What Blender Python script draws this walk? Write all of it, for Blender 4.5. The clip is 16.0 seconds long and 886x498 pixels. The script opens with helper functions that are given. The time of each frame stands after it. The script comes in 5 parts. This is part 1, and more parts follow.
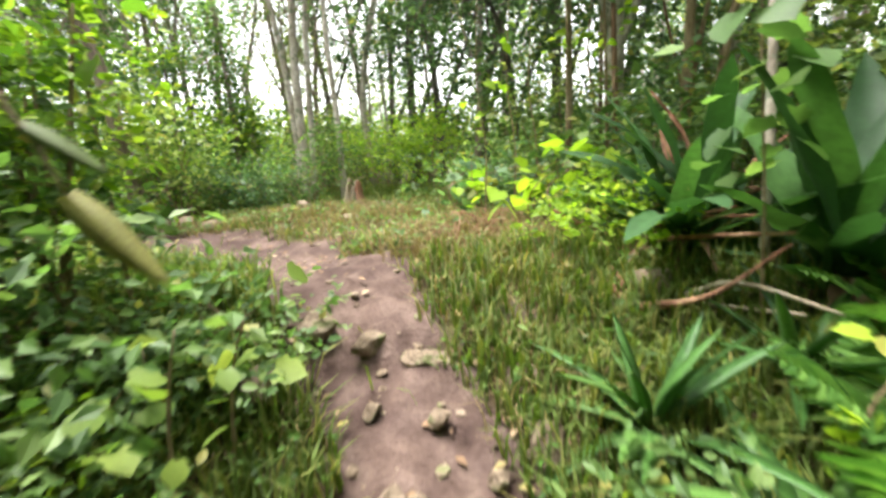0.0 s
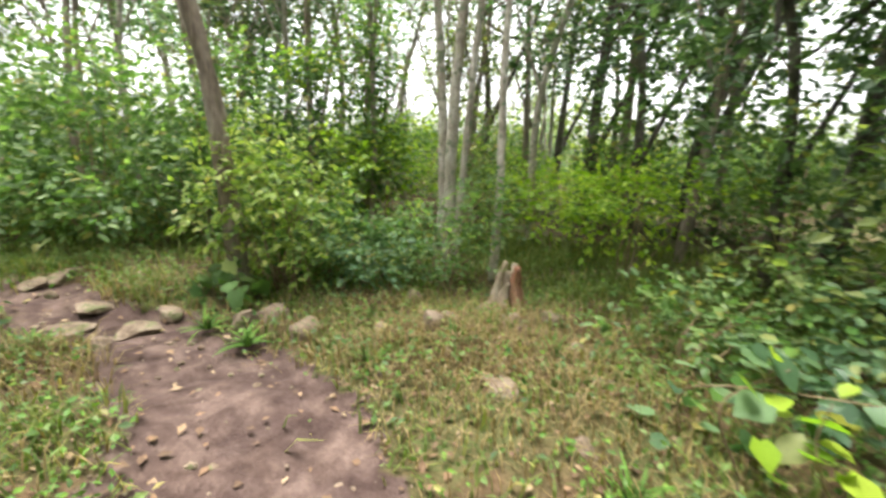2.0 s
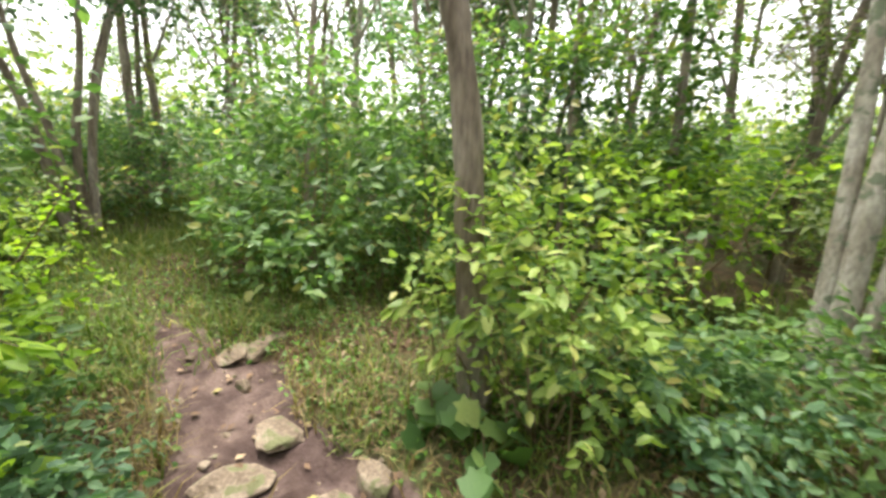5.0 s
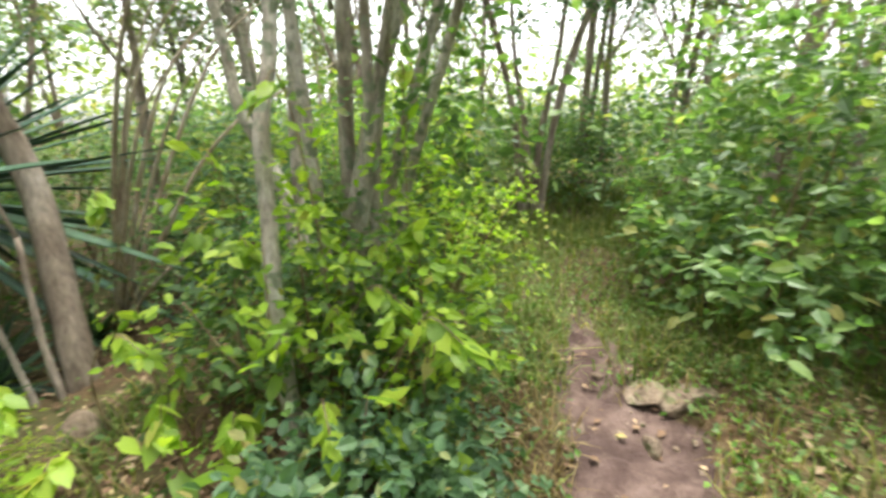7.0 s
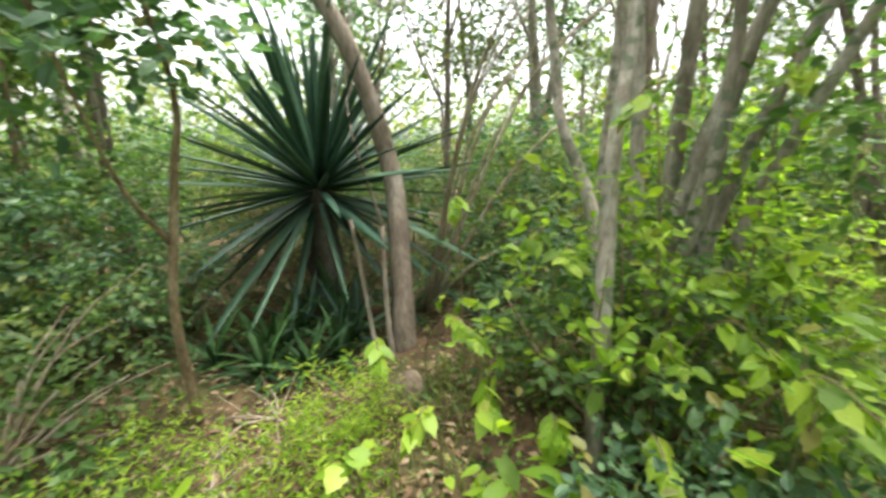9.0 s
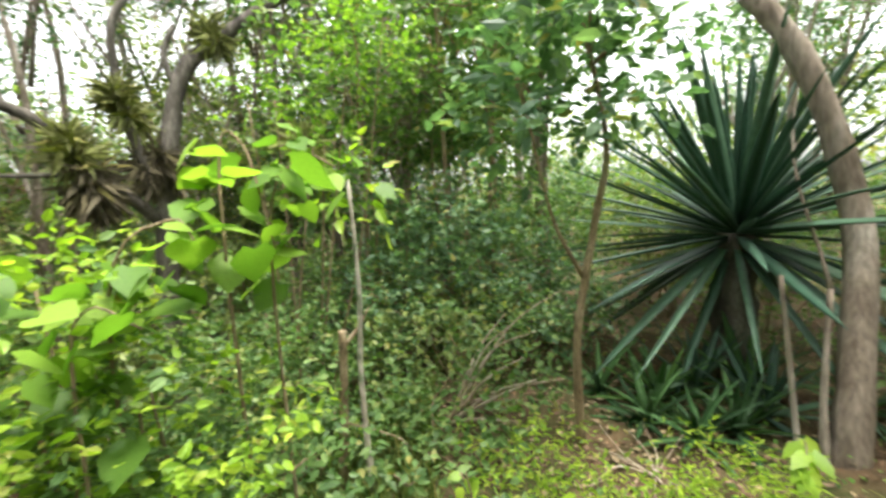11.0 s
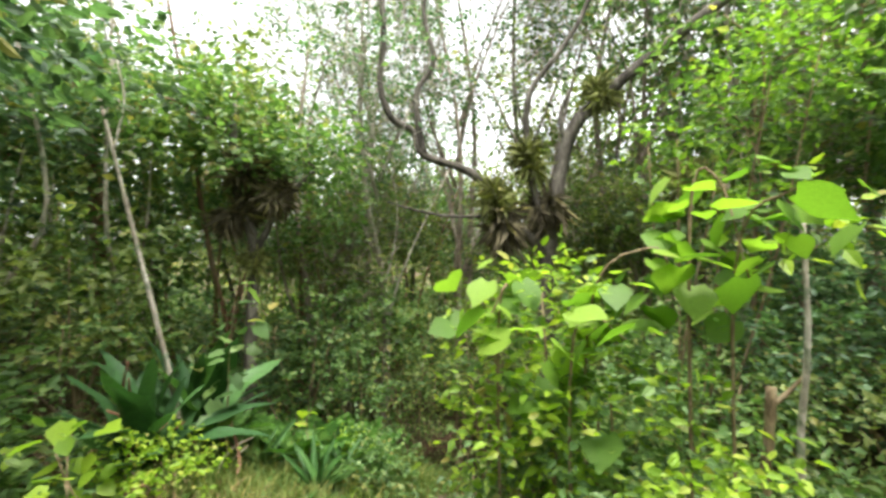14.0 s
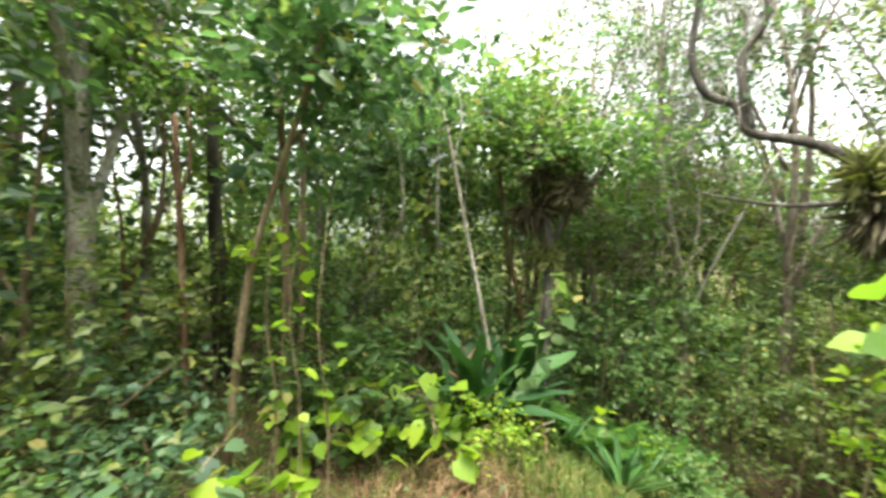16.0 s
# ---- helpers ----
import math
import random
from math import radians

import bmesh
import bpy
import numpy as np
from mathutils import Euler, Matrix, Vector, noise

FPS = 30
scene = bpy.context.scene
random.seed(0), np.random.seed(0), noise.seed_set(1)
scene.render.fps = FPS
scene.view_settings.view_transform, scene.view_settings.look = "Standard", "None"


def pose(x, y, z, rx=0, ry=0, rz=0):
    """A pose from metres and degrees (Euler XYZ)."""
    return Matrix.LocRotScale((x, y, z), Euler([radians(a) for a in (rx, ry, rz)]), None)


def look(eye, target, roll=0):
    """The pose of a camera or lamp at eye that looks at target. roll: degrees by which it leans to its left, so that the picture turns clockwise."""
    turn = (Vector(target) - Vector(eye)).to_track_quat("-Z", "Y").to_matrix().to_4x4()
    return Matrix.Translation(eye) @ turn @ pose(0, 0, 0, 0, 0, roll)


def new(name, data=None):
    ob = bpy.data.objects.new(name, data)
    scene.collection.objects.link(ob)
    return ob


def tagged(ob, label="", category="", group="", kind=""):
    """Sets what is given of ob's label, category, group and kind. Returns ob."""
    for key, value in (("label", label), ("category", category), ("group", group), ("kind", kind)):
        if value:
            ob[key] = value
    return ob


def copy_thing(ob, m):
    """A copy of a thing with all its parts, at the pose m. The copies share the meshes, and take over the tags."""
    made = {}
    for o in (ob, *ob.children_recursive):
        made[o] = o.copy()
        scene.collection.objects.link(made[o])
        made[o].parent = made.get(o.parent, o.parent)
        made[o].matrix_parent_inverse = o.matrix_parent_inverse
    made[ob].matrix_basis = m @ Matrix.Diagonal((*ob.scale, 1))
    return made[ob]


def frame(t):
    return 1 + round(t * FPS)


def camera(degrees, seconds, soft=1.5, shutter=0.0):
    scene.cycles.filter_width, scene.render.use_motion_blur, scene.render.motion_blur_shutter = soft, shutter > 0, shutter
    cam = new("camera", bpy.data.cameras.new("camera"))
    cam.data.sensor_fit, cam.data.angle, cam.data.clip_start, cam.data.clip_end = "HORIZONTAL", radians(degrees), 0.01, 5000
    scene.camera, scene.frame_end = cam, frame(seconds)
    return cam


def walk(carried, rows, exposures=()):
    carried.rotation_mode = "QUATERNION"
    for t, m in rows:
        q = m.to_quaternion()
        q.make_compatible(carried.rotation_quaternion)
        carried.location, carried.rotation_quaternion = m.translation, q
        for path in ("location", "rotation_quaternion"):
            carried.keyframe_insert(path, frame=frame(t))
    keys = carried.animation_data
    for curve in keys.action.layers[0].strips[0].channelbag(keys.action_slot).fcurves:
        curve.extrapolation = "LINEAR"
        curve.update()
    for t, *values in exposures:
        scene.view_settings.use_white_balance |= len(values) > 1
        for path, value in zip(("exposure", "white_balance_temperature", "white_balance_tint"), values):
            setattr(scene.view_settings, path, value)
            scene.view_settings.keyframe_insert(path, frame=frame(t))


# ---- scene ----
LENS = 92.8
# seconds, place in metres, heading to the left of +y, pitch up, lean to the left
PATH = [
    (0.0, 0.000, 0.000, 0.850, 0.64, -11.98, -3.07),
    (0.5, -0.063, 0.595, 1.042, 0.94, -12.37, 0.87),
    (1.0, -0.182, 1.093, 1.235, 4.46, -13.35, 1.95),
    (1.5, -0.398, 1.575, 1.493, 6.37, -13.22, 2.86),
    (2.0, -0.616, 1.958, 1.612, 18.37, -13.59, 2.75),
    (2.5, -0.789, 2.253, 1.742, 21.53, -14.20, 2.99),
    (3.0, -1.111, 2.538, 1.807, 22.22, -13.93, 1.97),
    (3.5, -1.390, 2.698, 1.822, 29.42, -13.66, 0.77),
    (6.0, -2.643, 3.329, 1.782, 62.43, -16.61, 1.23),
    (6.5, -2.799, 3.301, 1.796, 80.84, -16.48, -0.13),
    (7.0, -2.844, 3.213, 1.788, 96.74, -16.57, -1.03),
    (7.5, -2.838, 3.108, 1.805, 104.90, -16.21, -1.97),
    (8.0, -2.804, 2.991, 1.817, 111.76, -15.65, -1.98),
    (8.5, -2.749, 2.888, 1.790, 118.73, -14.87, -1.71),
    (9.0, -2.704, 2.810, 1.798, 128.26, -14.07, -1.70),
    (9.5, -2.685, 2.771, 1.828, 140.81, -13.04, -1.49),
    (10.0, -2.656, 2.777, 1.854, 154.89, -11.89, -2.52),
    (12.5, -2.505, 2.865, 1.842, 202.95, -1.84, -1.20),
    (13.0, -2.382, 2.938, 1.850, 208.93, -0.36, -1.04),
    (13.5, -2.272, 3.003, 1.838, 213.83, -0.09, -1.03),
    (14.0, -2.192, 3.066, 1.827, 219.34, 0.01, -0.92),
    (14.5, -2.158, 3.132, 1.830, 225.54, 0.06, -1.01),
    (15.0, -2.081, 3.182, 1.820, 232.85, 0.08, -0.60),
    (15.5, -2.011, 3.265, 1.817, 242.85, -0.05, -0.09),
    (16.0, -1.982, 3.346, 1.805, 253.64, -0.21, 0.30),
]


def view(x, y, z, yaw, pitch, lean):
    return pose(x, y, z) @ pose(0, 0, 0, 0, 0, yaw) @ pose(0, 0, 0, 90 + pitch) @ pose(0, 0, 0, 0, 0, lean)


cam = camera(LENS, 16.0, soft=2.9, shutter=0.35)
walk(cam, [(t, view(*row)) for t, *row in PATH], [(0.0, 2.75, 6600, 8), (2.0, 2.45, 6600, 8), (3.5, 2.5, 6600, 8), (6.0, 2.65, 6600, 8), (9.0, 2.5, 6500, 7), (10.0, 2.65, 6550, 7), (12.5, 2.3, 6650, 6), (14.5, 2.35, 6600, 6), (16.0, 2.6, 6600, 6)])


# ---- light: a bright overcast sky ----
world = bpy.data.worlds.new("overcast_sky")
scene.world = world
world.use_nodes = True
wn, wl = world.node_tree.nodes, world.node_tree.links
sky = wn.new("ShaderNodeTexSky")
sky.sky_type, sky.sun_disc = "NISHITA", False
sky.sun_elevation, sky.sun_rotation = radians(76.7), radians(-71.6)
sky.air_density, sky.dust_density, sky.ozone_density = 1.0, 4.0, 1.0
grey = wn.new("ShaderNodeHueSaturation")
grey.inputs["Saturation"].default_value = 0.12
wl.new(sky.outputs[0], grey.inputs["Color"])
wl.new(grey.outputs[0], wn["Background"].inputs["Color"])
wn["Background"].inputs["Strength"].default_value = 0.15
sun_data = bpy.data.lights.new("sun", "SUN")
sun_data.energy, sun_data.angle, sun_data.color = 1.5, radians(20), (1.0, 0.96, 0.9)
sun = new("sun", sun_data)
sun.matrix_basis = look((-9, 3, 40), (0, 0, 0))


# ---- materials ----
def material(name, rough=0.8, spec=0.3):
    m = bpy.data.materials.new(name)
    m.use_nodes = True
    b = m.node_tree.nodes["Principled BSDF"]
    b.inputs["Roughness"].default_value = rough
    b.inputs["Specular IOR Level"].default_value = spec
    return m, m.node_tree.nodes, m.node_tree.links, b


def ramp(nodes, stops):
    r = nodes.new("ShaderNodeValToRGB")
    while len(r.color_ramp.elements) < len(stops):
        r.color_ramp.elements.new(0.5)
    for e, (p, c) in zip(r.color_ramp.elements, stops):
        e.position, e.color = p, (*c, 1)
    return r


def noise_node(nodes, links, scale, detail=4, stretch=(1, 1, 1), kind="Object"):
    co, mp, n = nodes.new("ShaderNodeTexCoord"), nodes.new("ShaderNodeMapping"), nodes.new("ShaderNodeTexNoise")
    mp.inputs["Scale"].default_value = stretch
    n.inputs["Scale"].default_value, n.inputs["Detail"].default_value = scale, detail
    links.new(co.outputs[kind], mp.inputs["Vector"])
    links.new(mp.outputs[0], n.inputs["Vector"])
    return n


def mix(nodes, links, kind, factor, a, b):
    m = nodes.new("ShaderNodeMix")
    m.data_type, m.blend_type = "RGBA", kind
    for sock, v in ((m.inputs[0], factor), (m.inputs[6], a), (m.inputs[7], b)):
        if isinstance(v, (int, float)):
            sock.default_value = v
        elif isinstance(v, tuple):
            sock.default_value = (*v, 1)
        else:
            links.new(v, sock)
    return m.outputs[2]


def leaf_material(name, dark, mid, light, glow=0.35, rough=0.42, withered=True):
    """Leaves: colour varies from leaf to leaf and with a fine mottle; some light passes through."""
    m, n, l, b = material(name, rough + 0.06, 0.35)
    geo, info = n.new("ShaderNodeNewGeometry"), n.new("ShaderNodeObjectInfo")
    add = n.new("ShaderNodeMath")
    add.operation = "ADD"
    l.new(geo.outputs["Random Per Island"], add.inputs[0])
    l.new(info.outputs["Random"], add.inputs[1])
    fr = n.new("ShaderNodeMath")
    fr.operation = "FRACT"
    l.new(add.outputs[0], fr.inputs[0])
    r = ramp(n, [(0.0, dark), (0.55, mid), (0.93, light), (1.0, (0.3, 0.26, 0.08) if withered else light)])
    l.new(fr.outputs[0], r.inputs[0])
    no = noise_node(n, l, 30)
    shade = ramp(n, [(0.3, (0.7, 0.7, 0.7)), (0.7, (1.0, 1.0, 1.0))])
    l.new(no.outputs[0], shade.inputs[0])
    col = mix(n, l, "MULTIPLY", 1.0, r.outputs[0], shade.outputs[0])
    l.new(col, b.inputs["Base Color"])
    tr, ms = n.new("ShaderNodeBsdfTranslucent"), n.new("ShaderNodeMixShader")
    yel = mix(n, l, "MULTIPLY", 1.0, col, (1.45, 1.6, 0.8))
    l.new(yel, tr.inputs[0])
    ms.inputs[0].default_value = glow
    l.new(b.outputs[0], ms.inputs[1])
    l.new(tr.outputs[0], ms.inputs[2])
    l.new(ms.outputs[0], n["Material Output"].inputs[0])
    return m


def rough_material(name, colours, scale, stretch=(1, 1, 1), bump=0.6, rough=0.9, spots=None):
    """Bark, stone and dead wood: two scales of noise, with relief."""
    m, n, l, b = material(name, rough, 0.2)
    big, fine = noise_node(n, l, scale, 5, stretch), noise_node(n, l, scale * 7, 6, stretch)
    r = ramp(n, [(0.3 + 0.4 * i / (len(colours) - 1), c) for i, c in enumerate(colours)])
    l.new(big.outputs[0], r.inputs[0])
    f = ramp(n, [(0.35, (0.55, 0.55, 0.55)), (0.65, (1.1, 1.1, 1.1))])
    l.new(fine.outputs[0], f.inputs[0])
    col = mix(n, l, "MULTIPLY", 0.8, r.outputs[0], f.outputs[0])
    if spots:
        sp = noise_node(n, l, scale * 1.7, 2)
        sr = ramp(n, [(0.56, (0, 0, 0)), (0.64, (1, 1, 1))])
        l.new(sp.outputs[0], sr.inputs[0])
        col = mix(n, l, "MIX", sr.outputs[0], col, spots)
    l.new(col, b.inputs["Base Color"])
    bp = n.new("ShaderNodeBump")
    bp.inputs["Strength"].default_value, bp.inputs["Distance"].default_value = bump, 0.02
    l.new(fine.outputs[0], bp.inputs["Height"])
    l.new(bp.outputs[0], b.inputs["Normal"])
    return m


LEAF_MID = leaf_material("leaf_mid_green", (0.056, 0.112, 0.034), (0.112, 0.2, 0.06), (0.2, 0.29, 0.095), 0.5)
LEAF_DARK = leaf_material("leaf_dark_green", (0.034, 0.066, 0.032), (0.068, 0.122, 0.055), (0.115, 0.18, 0.08), 0.42, 0.42)
LEAF_BLUE = leaf_material("leaf_blue_green", (0.05, 0.105, 0.052), (0.098, 0.182, 0.088), (0.165, 0.26, 0.12), 0.48)
LEAF_LIME = leaf_material("leaf_lime", (0.13, 0.235, 0.02), (0.235, 0.375, 0.03), (0.37, 0.48, 0.055), 0.5)
LEAF_FRESH = leaf_material("leaf_fresh_green", (0.085, 0.175, 0.022), (0.16, 0.29, 0.035), (0.25, 0.38, 0.05), 0.48, 0.5, False)
LEAF_YELLOW = leaf_material("leaf_yellow_green", (0.128, 0.206, 0.0398), (0.241, 0.333, 0.0638), (0.392, 0.436, 0.128), 0.42)
LEAF_OLIVE = leaf_material("leaf_olive", (0.0736, 0.108, 0.0319), (0.138, 0.189, 0.0508), (0.23, 0.27, 0.087), 0.5)
BROAD = leaf_material("broad_dark_leaf", (0.022, 0.062, 0.02), (0.04, 0.105, 0.03), (0.07, 0.16, 0.042), 0.3, 0.52, False)
STRAP = leaf_material("strap_leaf", (0.034, 0.095, 0.022), (0.062, 0.155, 0.034), (0.11, 0.225, 0.05), 0.3, 0.4, False)
AGAVE = leaf_material("sword_leaf", (0.0263, 0.0693, 0.0433), (0.0473, 0.107, 0.0649), (0.079, 0.151, 0.0853), 0.06, 0.4, False)
GRASS = leaf_material("grass_blade", (0.058, 0.1, 0.016), (0.105, 0.155, 0.026), (0.19, 0.2, 0.05), 0.4, 0.65)
STRAW = leaf_material("dry_grass", (0.1, 0.066, 0.028), (0.19, 0.135, 0.058), (0.27, 0.21, 0.105), 0.3, 0.7)
LITTER = leaf_material("fallen_leaf", (0.09, 0.055, 0.035), (0.2, 0.12, 0.07), (0.36, 0.27, 0.17), 0.05, 0.8)
BROM = leaf_material("air_plant_leaf", (0.091, 0.0975, 0.03), (0.182, 0.195, 0.06), (0.325, 0.351, 0.108), 0.25, 0.6)
BROM_DRY = leaf_material("dead_air_plant_leaf", (0.06, 0.05, 0.028), (0.115, 0.095, 0.055), (0.19, 0.16, 0.09), 0.1, 0.8)
BARK = rough_material("grey_brown_bark", [(0.12, 0.09, 0.066), (0.25, 0.2, 0.158), (0.37, 0.32, 0.27)], 6, (1, 1, 0.25))
BARK_PALE = rough_material("pale_lichen_bark", [(0.2, 0.165, 0.125), (0.38, 0.335, 0.275), (0.5, 0.46, 0.4)], 7, (1, 1, 0.4), 0.5, 0.9, (0.16, 0.176, 0.12))
BARK_DARK = rough_material("dark_bark", [(0.0405, 0.0351, 0.0297), (0.108, 0.0945, 0.0783), (0.23, 0.203, 0.176)], 8, (1, 1, 0.3))
BARK_RED = rough_material("peeling_reddish_bark", [(0.12, 0.06, 0.0338), (0.24, 0.143, 0.09), (0.338, 0.247, 0.18)], 6, (1, 1, 0.3))
BARK_TAN = rough_material("tan_sapling_bark", [(0.136, 0.096, 0.056), (0.24, 0.176, 0.104), (0.32, 0.264, 0.168)], 14, (1, 1, 0.3))
DEAD = rough_material("dead_wood", [(0.208, 0.152, 0.104), (0.368, 0.296, 0.216), (0.48, 0.424, 0.344)], 9, (1, 1, 0.3))
DRYRED = rough_material("rotten_red_wood", [(0.12, 0.05, 0.03), (0.27, 0.13, 0.08), (0.4, 0.24, 0.16)], 9, (1, 1, 0.3))
STONE = rough_material("limestone", [(0.11, 0.08, 0.055), (0.2, 0.15, 0.11), (0.29, 0.23, 0.175)], 7, (1, 1, 1), 0.9, 0.9, (0.12, 0.12, 0.06))


def soil_material():
    m, n, l, b = material("forest_soil", 0.95, 0.15)
    big, mid, fine = (noise_node(n, l, s, 6) for s in (1.6, 9, 55))
    mould = ramp(n, [(0.3, (0.04, 0.03, 0.014)), (0.5, (0.075, 0.05, 0.027)), (0.7, (0.13, 0.08, 0.045))])
    l.new(mid.outputs[0], mould.inputs[0])
    moss = ramp(n, [(0.4, (0.04, 0.055, 0.016)), (0.65, (0.1, 0.08, 0.036))])
    l.new(fine.outputs[0], moss.inputs[0])
    patch = ramp(n, [(0.42, (0, 0, 0)), (0.58, (1, 1, 1))])
    l.new(big.outputs[0], patch.inputs[0])
    wild = mix(n, l, "MIX", patch.outputs[0], mould.outputs[0], moss.outputs[0])
    mud = ramp(n, [(0.28, (0.05, 0.032, 0.027)), (0.5, (0.09, 0.062, 0.054)), (0.72, (0.14, 0.102, 0.09))])
    l.new(mid.outputs[0], mud.inputs[0])
    grit = ramp(n, [(0.3, (0.8, 0.78, 0.78)), (0.66, (1.05, 1.05, 1.05))])
    l.new(fine.outputs[0], grit.inputs[0])
    mud = mix(n, l, "MULTIPLY", 0.9, mud.outputs[0], grit.outputs[0])
    damp = ramp(n, [(0.4, (0.62, 0.58, 0.58)), (0.6, (1.05, 1.03, 1.0))])
    blot = noise_node(n, l, 3.4, 3)
    l.new(blot.outputs[0], damp.inputs[0])
    mud = mix(n, l, "MULTIPLY", 1.0, mud, damp.outputs[0])
    worn = n.new("ShaderNodeAttribute")
    worn.attribute_name = "worn"
    add = n.new("ShaderNodeMath")
    add.operation = "ADD"
    l.new(worn.outputs["Fac"], add.inputs[0])
    l.new(mid.outputs[0], add.inputs[1])
    edge = ramp(n, [(0.82, (0, 0, 0)), (1.0, (1, 1, 1))])
    half = n.new("ShaderNodeMath")
    half.operation = "MULTIPLY"
    half.inputs[1].default_value = 0.92
    l.new(add.outputs[0], half.inputs[0])
    l.new(half.outputs[0], edge.inputs[0])
    l.new(mix(n, l, "MIX", edge.outputs[0], wild, mud), b.inputs["Base Color"])
    bp = n.new("ShaderNodeBump")
    bp.inputs["Strength"].default_value, bp.inputs["Distance"].default_value = 0.6, 0.025
    sm = n.new("ShaderNodeMath")
    sm.operation = "ADD"
    l.new(mid.outputs[0], sm.inputs[0])
    l.new(fine.outputs[0], sm.inputs[1])
    l.new(sm.outputs[0], bp.inputs["Height"])
    l.new(bp.outputs[0], b.inputs["Normal"])
    return m


SOIL = soil_material()

# ---- the lie of the land ----
TRAIL = [(0.1, -3.0), (0.05, 0.0), (-0.1, 1.0), (-0.45, 1.9), (-1.1, 2.75), (-2.0, 3.35), (-2.9, 3.75), (-3.9, 3.82), (-4.9, 3.9), (-6.4, 4.05)]
TRAIL_WIDTH = [0.3, 0.3, 0.3, 0.4, 0.5, 0.5, 0.42, 0.36, 0.3, 0.15]


def smooth(a, b, v):
    u = np.clip((v - a) / (b - a), 0, 1)
    return u * u * (3 - 2 * u)


def bumps(x, y):
    return 0.035 * np.sin(1.9 * x + 0.7) * np.sin(2.3 * y + 1.1) + 0.02 * np.sin(5.1 * x - 3.7 * y) + 0.012 * np.sin(11 * x + 3 * y + 2) * np.sin(9 * y - 4 * x)


def land(x, y):
    """The height of the ground: nearly level woodland that falls away where the trail climbs up to it."""
    x, y = np.asarray(x, float), np.asarray(y, float)
    d = np.clip(2.35 - y, 0, 3.4)
    fall = 0.39 * (d - 0.25 * (1 - np.exp(-d / 0.25)))
    ledge = 0.05 * smooth(1.62, 1.7, y) * (1 - smooth(2.0, 2.8, y))
    return 0.31 - fall * smooth(-2.7, -0.8, x) + ledge + bumps(x, y)


def worn(x, y):
    """1 in the middle of the trail, 0 off it."""
    x, y = np.asarray(x, float), np.asarray(y, float)
    best = np.zeros(x.shape)
    for (ax, ay), (bx, by), wa, wb in zip(TRAIL, TRAIL[1:], TRAIL_WIDTH, TRAIL_WIDTH[1:]):
        dx, dy = bx - ax, by - ay
        u = np.clip(((x - ax) * dx + (y - ay) * dy) / (dx * dx + dy * dy), 0, 1)
        far = np.hypot(x - ax - u * dx, y - ay - u * dy)
        w = wa + (wb - wa) * u
        best = np.maximum(best, 1 - smooth(0.5, 1.45, far / w + 0.22 * np.sin(5.3 * x + 1.0) * np.sin(4.1 * y) + 0.1 * np.sin(17 * x + 5 * y) * np.sin(13 * y - 6 * x)))
    return best * (1 - smooth(5.0, 6.6, -x + 0.5 * np.sin(6 * y + 2 * x)))


def ground_at(x, y):
    return float(land(x, y))


# ---- mesh helpers ----
def mesh_of(name, verts, faces, mat, shade=True):
    me = bpy.data.meshes.new(name)
    me.from_pydata([tuple(v) for v in np.asarray(verts).tolist()], [], faces if isinstance(faces, list) else faces.tolist())
    me.materials.append(mat)
    if shade:
        me.polygons.foreach_set("use_smooth", np.ones(len(me.polygons), bool))
    me.update()
    return me


def part(name, verts, faces, mat, parent, label="", shade=True):
    ob = new(name, mesh_of(name, verts, faces, mat, shade))
    ob.parent = parent
    return tagged(ob, label)


def thing(name, x, y, label, category, group="", z=None, turn=0):
    ob = new(name)
    ob.empty_display_size = 0.1
    ob.matrix_basis = pose(x, y, ground_at(x, y) if z is None else z, 0, 0, turn)
    return tagged(ob, label, category, group)


def unit(v):
    return v / np.maximum(np.linalg.norm(v, axis=-1, keepdims=True), 1e-9)


# leaf outlines: x across, y along, z up; the midrib is folded
OVAL = (np.array([(0, 0, 0), (0.0, 0.5, -0.03), (0, 1, -0.12), (-0.27, 0.3, 0.05), (-0.2, 0.72, 0.0), (0.27, 0.3, 0.05), (0.2, 0.72, 0.0)]),
        [(0, 5, 1), (1, 5, 6), (1, 6, 2), (0, 1, 3), (1, 4, 3), (1, 2, 4)])
DIAMOND = (np.array([(0, 0, 0), (0.3, 0.42, 0.05), (0, 1, -0.1), (-0.3, 0.42, 0.05)]), [(0, 1, 2), (0, 2, 3)])
LANCE = (np.array([(0, 0, 0), (0.13, 0.4, 0.03), (0, 1, -0.22), (-0.13, 0.4, 0.03)]), [(0, 1, 2), (0, 2, 3)])


def leaf_soup(shape, at, along, up, size):
    """Many leaves in one mesh: their foot points, directions, upper sides and lengths."""
    base, tris = shape
    a = unit(along)
    s = unit(np.cross(a, up))
    n = np.cross(s, a)
    size = np.asarray(size)[:, None, None]
    v = at[:, None] + size * (s[:, None] * base[None, :, :1] + a[:, None] * base[None, :, 1:2] + n[:, None] * base[None, :, 2:])
    f = (np.arange(len(at))[:, None, None] * len(base) + np.array(tris)[None]).reshape(-1, 3)
    return v.reshape(-1, 3), f


def joined(*soups):
    vs, fs, k = [], [], 0
    for v, f in soups:
        vs.append(np.asarray(v))
        fs.append(np.asarray(f) + k)
        k += len(v)
    return np.concatenate(vs), np.concatenate(fs)


